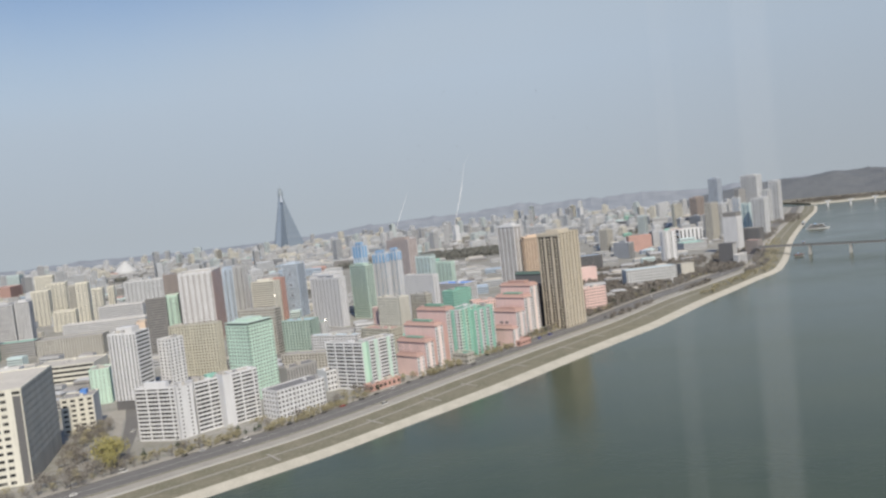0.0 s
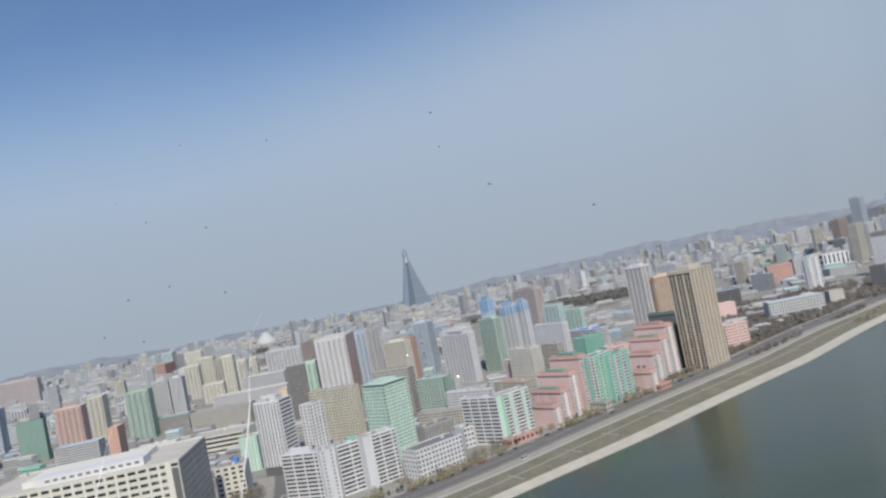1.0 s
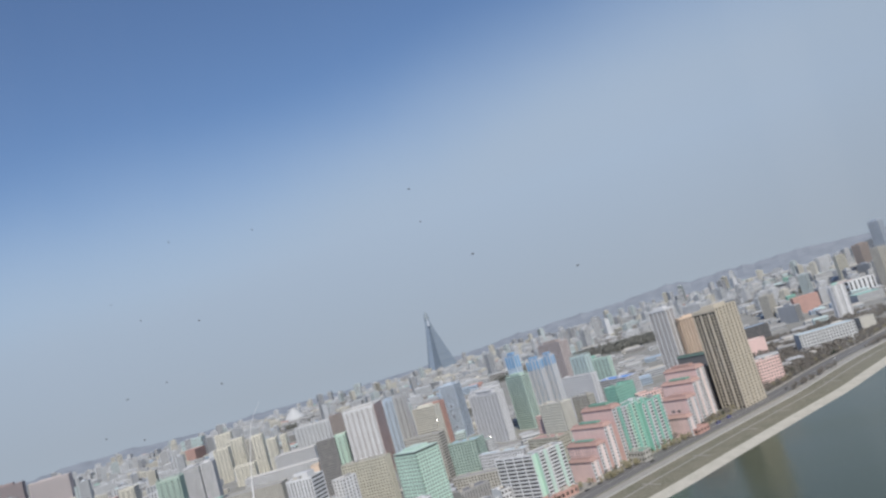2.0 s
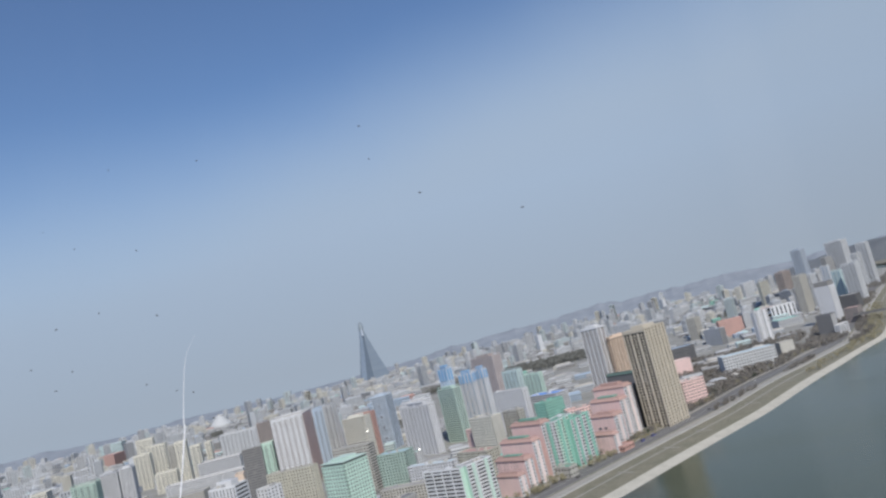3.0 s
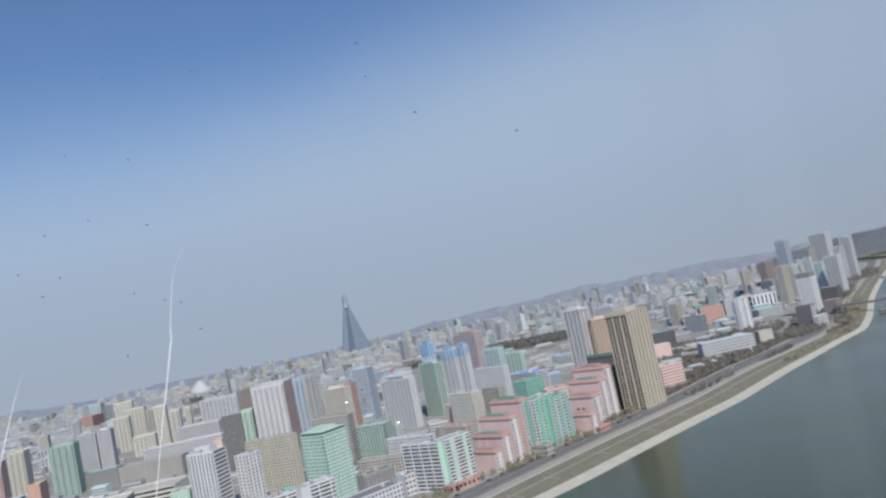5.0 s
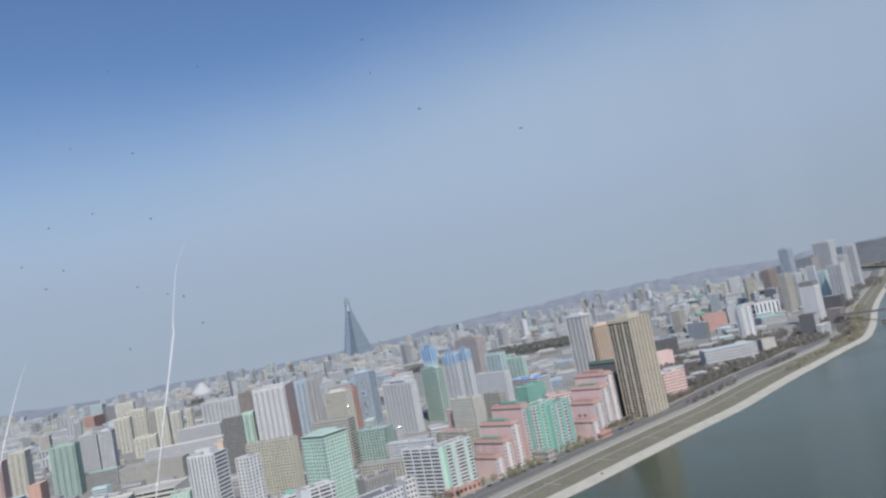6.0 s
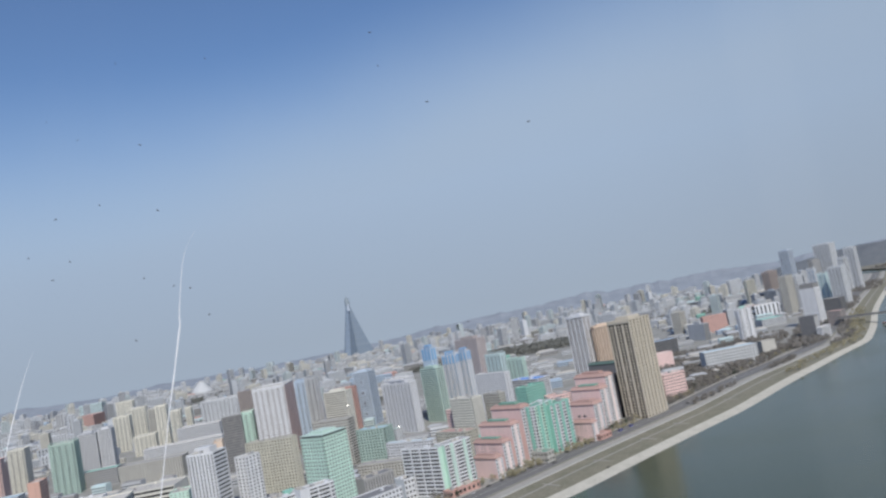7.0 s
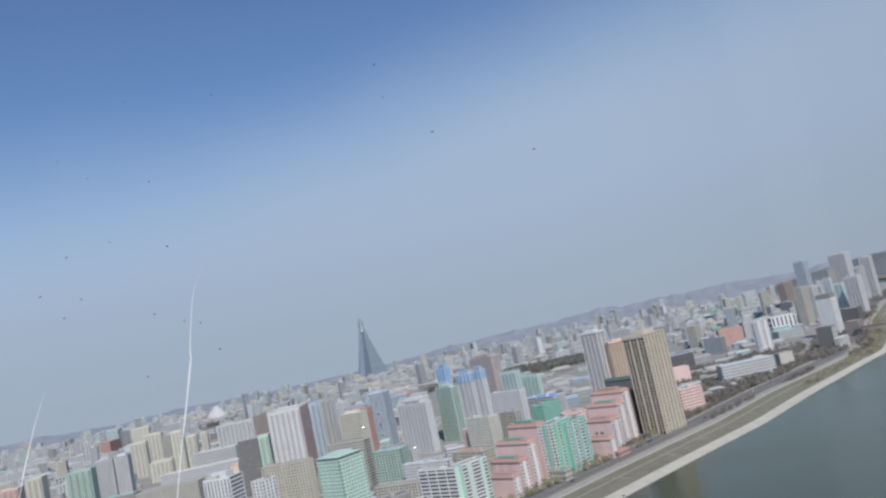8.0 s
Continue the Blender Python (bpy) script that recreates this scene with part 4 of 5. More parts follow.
def glint_panel(owner, x, y, z, size, label):
    """A small added mirror on a bracket, placed and tilted to send a sun glint to the camera."""
    here = Vector((x, y, z))
    n = (sun_dir + (Vector((0, 0, 150)) - here).normalized()).normalized()
    m = Matrix.Translation(here) @ n.to_track_quat("Z", "Y").to_matrix().to_4x4()
    inv = owner.matrix_basis.inverted()
    panel = part("panel", single("panel", POLISHED, (-size, -size * 0.7, -0.06, size, size * 0.7, 0.0)), owner, label, at=inv @ m)
    part("bracket", single("bracket", DARK, (-0.15, -0.15, -2.2, 0.15, 0.15, -0.07)), panel)


glint_panel(terraces, -244.2, 1055.5, 48.0, 0.6, "added mirror pane that makes a sun glint")
# block added only to stand under the second glint
hut = block("office_building", "low grey block added to carry a glint panel", -166.0, 942.0, 47.5, 12.0, 11.0, 20.0, wall=PALEGREY, left="punch", right="punch", roof=ROOF_GREEN)
glint_panel(hut, -162.0, 952.0, 21.6, 0.55, "added mirror panel that makes a sun glint")

# ---------------------------------------------------------------- the great pyramid tower
def pyramid_hotel(x, y, yaw):
    top = new("pyramid_tower")
    top.matrix_basis = pose(x, y, 0, 0, 0, yaw)
    tagged(top, "tall blue-grey glass pyramid tower with three wings", "tower")
    m, n, l, p = base_mat("pyramid_glass", 0.3, 0.0)
    v = world_pos(n, l, (0.02, 0.02, 1))
    # glass colour lifted and blued to carry the haze before the tower
    l.new(mix_rgb(n, l, ramp(n, l, noise_at(n, l, v, 0.25, 3), 0.3, 0.7), (0.19, 0.24, 0.305), (0.23, 0.28, 0.345)), p.inputs["Base Color"])
    frame_m = painted("pyramid_ribs", (0.27, 0.32, 0.36), 0.2, 0.5)
    for k in range(3):
        bx = Boxes()
        reach, thick, tip = 100.0, 20.0, 6.0
        n_f = 40
        prof = []
        for i in range(n_f + 1):
            s = i / n_f
            r = tip + (reach - tip) * (1 - s) ** 1.12
            prof.append((r, 16 - 9 * s, s * 296))
        for (r0, t0, z0), (r1, t1, z1) in zip(prof, prof[1:]):
            a = [(0, -t0, z0), (r0, -t0, z0), (r0, t0, z0), (0, t0, z0)]
            b = [(0, -t1, z1), (r1, -t1, z1), (r1, t1, z1), (0, t1, z1)]
            for i, j in ((0, 1), (1, 2), (2, 3)):
                bx.poly([a[i], a[j], b[j], b[i]])
        part("wing", bx.mesh("wing", [m]), top, at=pose(0, 0, 0, 0, 0, 120 * k))
        for (r0, t0, z0) in prof[::4]:
            ledge = single("floor_ledge", frame_m, (0, -t0 - 0.6, z0, r0 + 0.6, t0 + 0.6, z0 + 1.4))
            part("floor_ledge", ledge, top, at=pose(0, 0, 0, 0, 0, 120 * k))
    cx = Boxes()
    seg = 20
    prof = [(14, 280), (13, 296), (11, 304), (11, 308), (8, 310), (8, 316), (4, 320), (1.2, 322), (0.3, 332)]
    for (r0, z0), (r1, z1) in zip(prof, prof[1:]):
        for i in range(seg):
            a0, a1 = 2 * math.pi * i / seg, 2 * math.pi * (i + 1) / seg
            cx.poly([(r0 * math.cos(a0), r0 * math.sin(a0), z0), (r0 * math.cos(a1), r0 * math.sin(a1), z0),
                     (r1 * math.cos(a1), r1 * math.sin(a1), z1), (r1 * math.cos(a0), r1 * math.sin(a0), z1)])
    part("crown", cx.mesh("crown", [frame_m]), top, "stepped cone crown with a mast")
    panel = Boxes()
    panel.poly([(-6, 0, 0), (8, 0, 0), (5, 4, 36), (-2, 4, 36)])
    panel.poly([(-6, 1.2, 0), (-2, 5.2, 36), (5, 5.2, 36), (8, 1.2, 0)])
    part("panel", panel.mesh("panel", [BLUEGREY]), top, "pale panel below the tip", at=pose(0, 0, 0, 0, 0, -15) @ pose(5, -26, 246))
    return top


pyramid_hotel(-846, 4064, 15)

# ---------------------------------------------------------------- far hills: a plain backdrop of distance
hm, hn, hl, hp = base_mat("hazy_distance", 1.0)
# haze is put into the hill colour, paler and bluer than woods
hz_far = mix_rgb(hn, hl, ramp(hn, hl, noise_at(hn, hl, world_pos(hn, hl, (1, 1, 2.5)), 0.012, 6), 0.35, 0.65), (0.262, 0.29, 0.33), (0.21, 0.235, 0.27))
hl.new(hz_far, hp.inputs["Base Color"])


def hill_height(a):
    """Skyline of the far hills by bearing in degrees: low in the west, higher to the north and east."""
    dip = 1 - 0.42 * math.exp(-((a + 15) / 8.0) ** 2)
    return dip * (62 + 15 * math.sin(radians(a * 3.1 + 40)) + 0.25 * a + 14 * math.exp(-((a - 6) / 8.0) ** 2) + 26 * math.exp(-((a + 36) / 4.5) ** 2) + 22 * noise.fractal(Vector((a * 0.3, 2.0, 0)), 0.8, 2.1, 6) + 7 * noise.noise(Vector((a * 1.7, 5.0, 0))))


def hills():
    bx = Boxes()
    bearings = [-52 + 0.4 * i for i in range(226)]
    rows = ((4320.0, 0.0), (4480.0, 0.5), (4640.0, 1.0), (4880.0, 0.6))
    q = lambda a, r, k: (r * math.sin(radians(a)), r * math.cos(radians(a)), hill_height(a) * k)
    for a, b in zip(bearings, bearings[1:]):
        for (r0, k0), (r1, k1) in zip(rows, rows[1:]):
            bx.poly([q(a, r0, k0), q(b, r0, k0), q(b, r1, k1), q(a, r1, k1)])
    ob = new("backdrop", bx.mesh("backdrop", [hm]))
    for p in ob.data.polygons:
        p.use_smooth = True
    tagged(ob, "hazy grey wooded hills on the horizon", "hills", kind="structure")


hills()

# ---------------------------------------------------------------- the far city
def far_block(wall, w, d, h, bands):
    core, skin = Boxes(), Boxes()
    core.box(0.4, 0.4, 0, w - 0.4, d - 0.4, h - 0.3)
    fl = max(2, round(h / 3.2))
    if bands:
        for k in range(fl + 1):
            z = k * h / fl
            skin.box(0, 0, max(0, z - 0.5), w, d, min(h, z + 1.2))
    else:
        for length, across in ((w, True), (d, False)):
            n = max(2, round(length / 4.5))
            for i in range(n + 1):
                c = i * length / n
                lo, hi = max(0, c - 1.35), min(length, c + 1.35)
                if across:
                    skin.box(lo, 0, 0, hi, d, h - 0.1)
                else:
                    skin.box(0, lo, 0, w, hi, h)
    skin.box(-0.1, -0.1, h - 0.2, w + 0.1, d + 0.1, h + 0.5)
    if h > 25:
        skin.box(w * 0.3, d * 0.3, h + 0.5, w * 0.6, d * 0.7, h + 4)
    return core.mesh("flats_core", [HAZEGLASS]), skin.mesh("flats_skin", [wall])


def clear(x, y, r):
    """True where no footprint lies within r metres."""
    for a, b, ca, sa, hw, hd in TAKEN:
        u, v = (x - a) * ca + (y - b) * sa, (y - b) * ca - (x - a) * sa
        if abs(u) < hw + r and abs(v) < hd + r:
            return False
    return True


def land_side(x, y, margin):
    """True where a place lies inland of the riverside road."""
    for (ax, ay), (bx, by) in zip(SHORE_S, SHORE_S[1:]):
        if min(ay, by) <= y <= max(ay, by):
            s = (y - ay) / (by - ay + 1e-9)
            return x < ax + (bx - ax) * s - margin
    return x < 1000


rng = random.Random(11)
far_kinds = []
for wall, tone in ((HAZEWHITE, "white"), (FARCREAM, "cream"), (HAZEGREY, "pale grey"), (FARGREY, "pale blue-grey"), (FARTEAL, "pale teal"), (FARGREY, "pale blue-grey"), (HAZEGREY, "pale grey"), (HAZEWHITE, "white")):
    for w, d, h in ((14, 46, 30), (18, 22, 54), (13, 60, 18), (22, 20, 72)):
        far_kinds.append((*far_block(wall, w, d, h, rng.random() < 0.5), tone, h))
placed = tries = 0
while placed < 300 and tries < 8000:
    tries += 1
    r = rng.uniform(1350, 4350)
    a = radians(rng.uniform(-47, 25))
    x, y = r * math.sin(a), r * math.cos(a)
    core, skin, tone, h = rng.choice(far_kinds)
    if (h > 40 and (r < 1900 or rng.random() < 0.6)) or not clear(x, y, 24) or not land_side(x, y, 190):
        continue
    if h > 15 and 1400 < r < 3300 and abs(math.degrees(a) + 22.8) < 1.6:
        continue
    if -330 < x < 350 and 1450 < y < 2280:
        continue
    if abs(x + 0.206 * y) < 110 and h > 20 and r > 1500:
        continue
    ob = new("apartment_block", core)
    ob.matrix_basis = pose(x, y, 0, 0, 0, rng.choice((47.5, 47.5, 70, 25, 0)) + rng.uniform(-6, 6)) @ Matrix.Diagonal((1, 1, rng.uniform(0.75, 1.15), 1))
    tagged(part("facade", skin, ob), kind="stuff")
    tagged(ob, f"distant {tone} block of flats in the hazy city", "building", "distant blocks of flats")
    TAKEN.append((x, y, 1.0, 0.0, 22, 22))
    placed += 1

def far_flats(wall, tone, yaw, count, seed):
    """Crowded far slabs and towers: window shafts before a dark core, in one mesh for each colour."""
    r = random.Random(seed)
    bx = Boxes()
    ca, sa = math.cos(radians(yaw)), math.sin(radians(yaw))
    k = 0
    while k < count:
        rr, a = 1500 + 2750 * r.random() ** 0.8, radians(r.uniform(-47, 21))
        x, y = rr * math.sin(a), rr * math.cos(a)
        tall = r.random() < 0.3
        w, d, h = (r.uniform(14, 24), r.uniform(14, 20), r.uniform(36, 66)) if tall else (r.uniform(30, 64), r.uniform(11, 14), r.uniform(18, 34))
        k += 1
        if rr < 2100 and h > 36 or not clear(x, y, 20) or not land_side(x, y, 190):
            continue
        if rr < 3300 and abs(math.degrees(a) + 22.8) < 1.6 or -340 < x < 360 and 1450 < y < 2270 or (abs(x + 0.206 * y) < 90 and h > 22):
            continue
        u, v = x * ca + y * sa, y * ca - x * sa
        bx.box(u, v, 0, u + w, v + d, h, 1)
        for length, along in ((w, True), (d, False)):
            n = max(2, round(length / 6.0))
            for i in range(n + 1):
                c0, c1 = max(0, i * length / n - 1.7), min(length, i * length / n + 1.7)
                if along:
                    bx.box(u + c0, v - 0.6, 0, u + c1, v + 0.2, h + 0.6)
                else:
                    bx.box(u - 0.6, v + c0, 0, u + 0.2, v + c1, h + 0.6)
        for f in range(1, int(h / 6) + 1):
            bx.box(u - 0.3, v - 0.3, f * 6 - 1.6, u + w + 0.3, v + 0.3, f * 6)
            bx.box(u - 0.3, v + 0.3, f * 6 - 1.6, u + 0.3, v + d, f * 6)
        bx.box(u - 0.5, v - 0.5, h, u + w + 0.5, v + d + 0.5, h + 1.0)
        bx.box(u + w * 0.35, v + d * 0.2, h + 1, u + w * 0.65, v + d * 0.8, h + 4)
        TAKEN.append((x + ca * w / 2 - sa * d / 2, y + sa * w / 2 + ca * d / 2, ca, sa, w / 2, d / 2))
    ob = new("distant_flats", bx.mesh("distant_flats", [wall, HAZEGLASS]))
    ob.matrix_basis = pose(0, 0, 0, 0, 0, yaw)
    tagged(ob, f"crowded {tone} flats in the hazy distance", "buildings", kind="stuff")


far_flats(HAZEWHITE, "white", 47.5, 420, 21)
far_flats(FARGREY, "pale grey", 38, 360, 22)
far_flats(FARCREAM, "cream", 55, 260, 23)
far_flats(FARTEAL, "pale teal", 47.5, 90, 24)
far_flats(HAZEGREY, "grey", 30, 120, 25)

for wall, n, tone in ((HAZEGREY, 900, "pale grey"), (FARCREAM, 400, "cream"), (FARGREY, 500, "grey"), (HAZEWHITE, 800, "white"), (REDB, 50, "red"), (ROOF_PALEBLUE, 130, "blue-roofed"), (PALETEAL, 170, "teal-roofed"), (TEAL, 60, "green-roofed"), (ROOF_GREY, 500, "dark-roofed")):
    bx = Boxes()
    k = tries = 0
    while k < n and tries < 9000:
        tries += 1
        r = 640 + 3800 * rng.random() ** 0.85
        a = radians(rng.uniform(-48, 26))
        x, y = r * math.sin(a), r * math.cos(a)
        w, d, h = rng.uniform(14, 34) if r < 1500 else rng.uniform(16, 46), rng.uniform(9, 14), rng.choice((5, 7, 9, 12, 15, 18))
        if r < 1700 and (h > 12 or not clear(x + w / 2, y + d / 2, 7 + w / 4)):
            continue
        if not land_side(x + w, y, 150) or (r < 700 and a < radians(-19)):
            continue
        if -320 < x < 340 and (2000 < y < 2270 or (y > 1400 and y < 2000 and h > 9)):
            continue
        bx.box(x, y, 0, x + w, y + d, h)
        bx.box(x + 0.5, y + 0.5, h, x + w - 0.5, y + d - 0.5, h + 0.5, 1)
        for fz in range(1, int(h / 3.2) + 1):
            bx.box(x - 0.05, y - 0.06, fz * 3.2 - 1.9, x + w + 0.05, y + 0.3, fz * 3.2 - 0.5, 2)
        if rng.random() < 0.35:
            bx.frustum(x - 0.4, y - 0.4, x + w + 0.4, y + d + 0.4, h + 0.5, h + 2.4, 4.2, 1)
        k += 1
    tagged(new("low_houses", bx.mesh("low_houses", [wall, rng.choice((ROOF_PALE, ROOF_GREY, HAZEGREY)) if wall not in (ROOF_PALEBLUE, REDB, PALETEAL, TEAL) else wall, FARGLASS])), f"low {tone} houses crowded between the blocks of flats", "houses", kind="stuff")


# ---------------------------------------------------------------- far bank of the river
WOOD_FLOOR = ground_mat("wooded_ground", (0.17, 0.16, 0.12), (0.22, 0.20, 0.16), (0.13, 0.13, 0.10), 0.03)
fb = Boxes()
fb.poly([(1370, 2900, 0), (1660, 2870, 0), (2900, 2780, 0), (3600, 3300, 0), (2300, 4280, 0), (1560, 4650, 0), (1440, 3700, 0)])
tagged(new("far_bank", fb.mesh("far_bank", [WOOD_FLOOR])), "low far river bank with bare trees", "river bank", kind="structure")
fb = Boxes()
edge = [(1370, 2900), (1660, 2870), (2900, 2780)]
for (ax, ay), (bx_, by_) in zip(edge, edge[1:]):
    fb.poly([(ax, ay - 14, -5), (bx_, by_ - 14, -5), (bx_, by_, 0.02), (ax, ay, 0.02)])
tagged(new("far_embankment", fb.mesh("far_embankment", [STONE])), "pale stone edge of the far bank", "embankment", kind="structure")


# blue-grey tone carries the haze over this hill
HILL = ground_mat("hazed_hill_woods", (0.115, 0.128, 0.142), (0.138, 0.15, 0.163), (0.092, 0.103, 0.115), 0.02)


def wooded_hill(cx, cy, lx, ly, h, yaw):
    bx = Boxes()
    n, m = 48, 20
    P = {}
    for i in range(n + 1):
        for j in range(m + 1):
            u, v = 2 * i / n - 1, 2 * j / m - 1
            k = max(0, 1 - u * u) ** 0.7 * max(0, 1 - v * v) ** 0.8
            k *= 0.85 + 0.3 * noise.fractal(Vector((u * 3, v * 2, 4)), 0.9, 2.0, 4)
            P[i, j] = (u * lx, v * ly, h * k)
    for i in range(n):
        for j in range(m):
            bx.poly([P[i, j], P[i + 1, j], P[i + 1, j + 1], P[i, j + 1]])
    ob = new("hill", bx.mesh("hill", [HILL]))
    ob.matrix_basis = pose(cx, cy, 0.0, 0, 0, yaw)
    for p in ob.data.polygons:
        p.use_smooth = True
    return tagged(ob, "hazy grey wooded hill across the river", "hill", kind="structure")


wooded_hill(1880, 3640, 760, 320, 112, -22)

# ---------------------------------------------------------------- trees
BARK = painted("bark", (0.16, 0.13, 0.10), 0.5)


def leaf_mat(name, a, b):
    m, n, l, p = base_mat(name, 0.9)
    g = n.new("ShaderNodeNewGeometry")
    l.new(mix_rgb(n, l, g.outputs["Random Per Island"], a, b), p.inputs["Base Color"])
    return m


TWIGS = leaf_mat("bare_twigs", (0.175, 0.16, 0.14), (0.245, 0.225, 0.20))
# PINES: crowns of the far park woods, lightened in colour for haze
PINES = leaf_mat("hazed_wood_crowns", (0.15, 0.155, 0.14), (0.21, 0.21, 0.19))
BUD = leaf_mat("budding_leaves", (0.29, 0.27, 0.17), (0.38, 0.34, 0.23))
WILLOW = leaf_mat("yellow_willow_leaves", (0.40, 0.36, 0.14), (0.31, 0.29, 0.12))
PINE = leaf_mat("dark_pine_needles", (0.05, 0.075, 0.05), (0.09, 0.11, 0.07))
BLOSSOM = leaf_mat("orange_brown_buds", (0.34, 0.22, 0.13), (0.28, 0.20, 0.13))


def limb(bx, a, b, r0, r1, sides=5):
    a, b = Vector(a), Vector(b)
    ax = (b - a).normalized()
    u = ax.orthogonal().normalized()
    v = ax.cross(u)
    ring = lambda c, r: [c + (u * math.cos(2 * math.pi * i / sides) + v * math.sin(2 * math.pi * i / sides)) * r for i in range(sides)]
    p, q = ring(a, r0), ring(b, r1)
    for i in range(sides):
        j = (i + 1) % sides
        bx.poly([p[i], p[j], q[j], q[i]])


def tree_meshes(seed, h, spread, leaves, size, droop=0.0, cone=False):
    """A trunk with limbs, and a crown of small leaf clumps gathered round the limb ends."""
    r = random.Random(seed)
    tx, cx = Boxes(), Boxes()
    limb(tx, (0, 0, -0.2), (0.05 * h * r.uniform(-1, 1), 0.04 * h, h * 0.62), h * 0.03, h * 0.012, 6)
    ends = []
    for i in range(9):
        a = 2.4 * i + r.random()
        z = h * (0.28 + 0.045 * i)
        reach = spread * r.uniform(0.5, 0.95) * ((1.1 - z / h) * 1.3 if cone else 1)
        e = (reach * math.cos(a), reach * math.sin(a), z + h * r.uniform(0.12, 0.3) * (0.2 if cone else 1))
        limb(tx, (0, 0, z), e, h * 0.012, h * 0.004, 4)
        ends.append(e)
    ends.append((0, 0, h * 0.92))
    for i in range(leaves):
        e = r.choice(ends)
        k = spread * (0.28 if cone else 0.42)
        p = Vector((e[0] + r.gauss(0, k), e[1] + r.gauss(0, k), e[2] + r.gauss(0, k * 0.8) - droop * abs(r.gauss(0, 1)) * h))
        p.z = min(max(p.z, h * 0.12), h)
        u = Vector((r.gauss(0, 1), r.gauss(0, 1), r.gauss(0, 1))).normalized()
        v = u.orthogonal().normalized() * size * r.uniform(0.5, 1.1)
        u = u.cross(v).normalized() * size * r.uniform(0.5, 1.2)
        cx.poly([p - u, p - v * 0.7, p + u, p + v * 0.7])
    return tx, cx


TREES = {}
for name, args, mat, label in (
        ("bare", (3, 9, 3.2, 170, 0.55), TWIGS, "bare grey-brown street tree beside the road"),
        ("bare_wide", (8, 10, 4.2, 240, 0.6), TWIGS, "wide bare brown tree beside the blocks"),
        ("budding", (5, 8, 3.0, 200, 0.55), BUD, "young olive tree with first spring leaves"),
        ("orange", (6, 7, 2.8, 200, 0.5), BLOSSOM, "small orange-brown budding tree beside pink flats"),
        ("pine", (7, 9, 2.4, 260, 0.5, 0.0, True), PINE, "dark green conifer beside the road"),
        ("willow", (9, 15, 5.2, 900, 0.6, 0.12), WILLOW, "large yellow-green willow in spring leaf")):
    tx, cx = tree_meshes(*args)
    TREES[name] = (tx.mesh("trunk", [BARK]), cx.mesh("crown", [mat]), label)


def tree(name, x, y, s=1.0, turn=0.0, z=0.0):
    trunk, crown, label = TREES[name]
    top = new("tree")
    top.matrix_basis = pose(x, y, z, 0, 0, turn) @ Matrix.Diagonal((s, s, s, 1))
    part("trunk", trunk, top)
    part("crown", crown, top)
    return tagged(top, label, "tree", "street trees")


tr = random.Random(21)
dist = 0.0
row = offset(SHORE_S, 89)
back = offset(SHORE_S, 104)
seen = 0
for (ax, ay), (bx_, by_) in zip(row, row[1:]):
    seg = math.hypot(bx_ - ax, by_ - ay)
    while dist < seg:
        s = dist / seg
        x, y = ax + (bx_ - ax) * s, ay + (by_ - ay) * s
        dist += tr.uniform(5.0, 8.0) * (1 if y < 1000 else 2.2)
        if not 330 < y < 1150:
            continue
        kind = tr.choice(("bare", "budding", "budding", "bare", "pine", "orange" if 640 < y < 820 else "bare_wide"))
        tree(kind, x + tr.uniform(-1.5, 1.5), y + tr.uniform(-1.5, 1.5), tr.uniform(0.5, 0.85), tr.uniform(0, 360))
        if tr.random() < 0.55 and clear(x - 8, y + 8, 4):
            tree(tr.choice(("bare", "budding", "bare_wide", "pine")), x - 7 + tr.uniform(-2, 2), y + 8, tr.uniform(0.5, 0.95), tr.uniform(0, 360))
    dist -= seg
for x, y, s in ((-243, 503, 1.25), (-239, 514, 1.1), (-247, 521, 1.0), (-236, 496, 0.75)):
    tree("willow", x, y, s, x * 7)
for i in range(60):
    # the bare garden between the two offices and the side street
    y, s = tr.uniform(462, 610), tr.random()
    x = (-274 - 0.3 * (y - 485)) * (1 - s) + (-236 - 0.345 * (y - 470)) * s
    if clear(x, y, 2):
        tree(tr.choice(("bare", "bare_wide", "bare_wide", "budding")), x, y, tr.uniform(0.6, 1.05), tr.uniform(0, 360))


def woods(name, label, areas, seed, mat, h=9.0):
    """Many small bare trees over ellipses (x, y, half length, half width, turn, count)."""
    r = random.Random(seed)
    bx = Boxes()
    for cx, cy, la, lb, turn, count in areas:
        ca, sa = math.cos(radians(turn)), math.sin(radians(turn))
        for i in range(count):
            k, a = math.sqrt(r.random()), r.uniform(0, 2 * math.pi)
            u, v = la * k * math.cos(a), lb * k * math.sin(a)
            x, y = cx + u * ca - v * sa, cy + u * sa + v * ca
            hh = h * r.uniform(0.6, 1.2)
            if not clear(x, y, 3):
                continue
            limb(bx, (x, y, 0), (x, y, hh * 0.6), 0.25, 0.1, 3)
            for j in range(34):
                p = Vector((x + r.gauss(0, hh * 0.2), y + r.gauss(0, hh * 0.2), hh * r.uniform(0.3, 1.0)))
                uu = Vector((r.gauss(0, 1), r.gauss(0, 1), r.gauss(0, 1))).normalized()
                vv = uu.orthogonal().normalized() * hh * 0.11
                uu = uu.cross(vv).normalized() * hh * 0.12
                bx.poly([p - uu, p - vv, p + uu, p + vv])
    return tagged(new(name, bx.mesh(name, [mat])), label, "trees", kind="stuff")


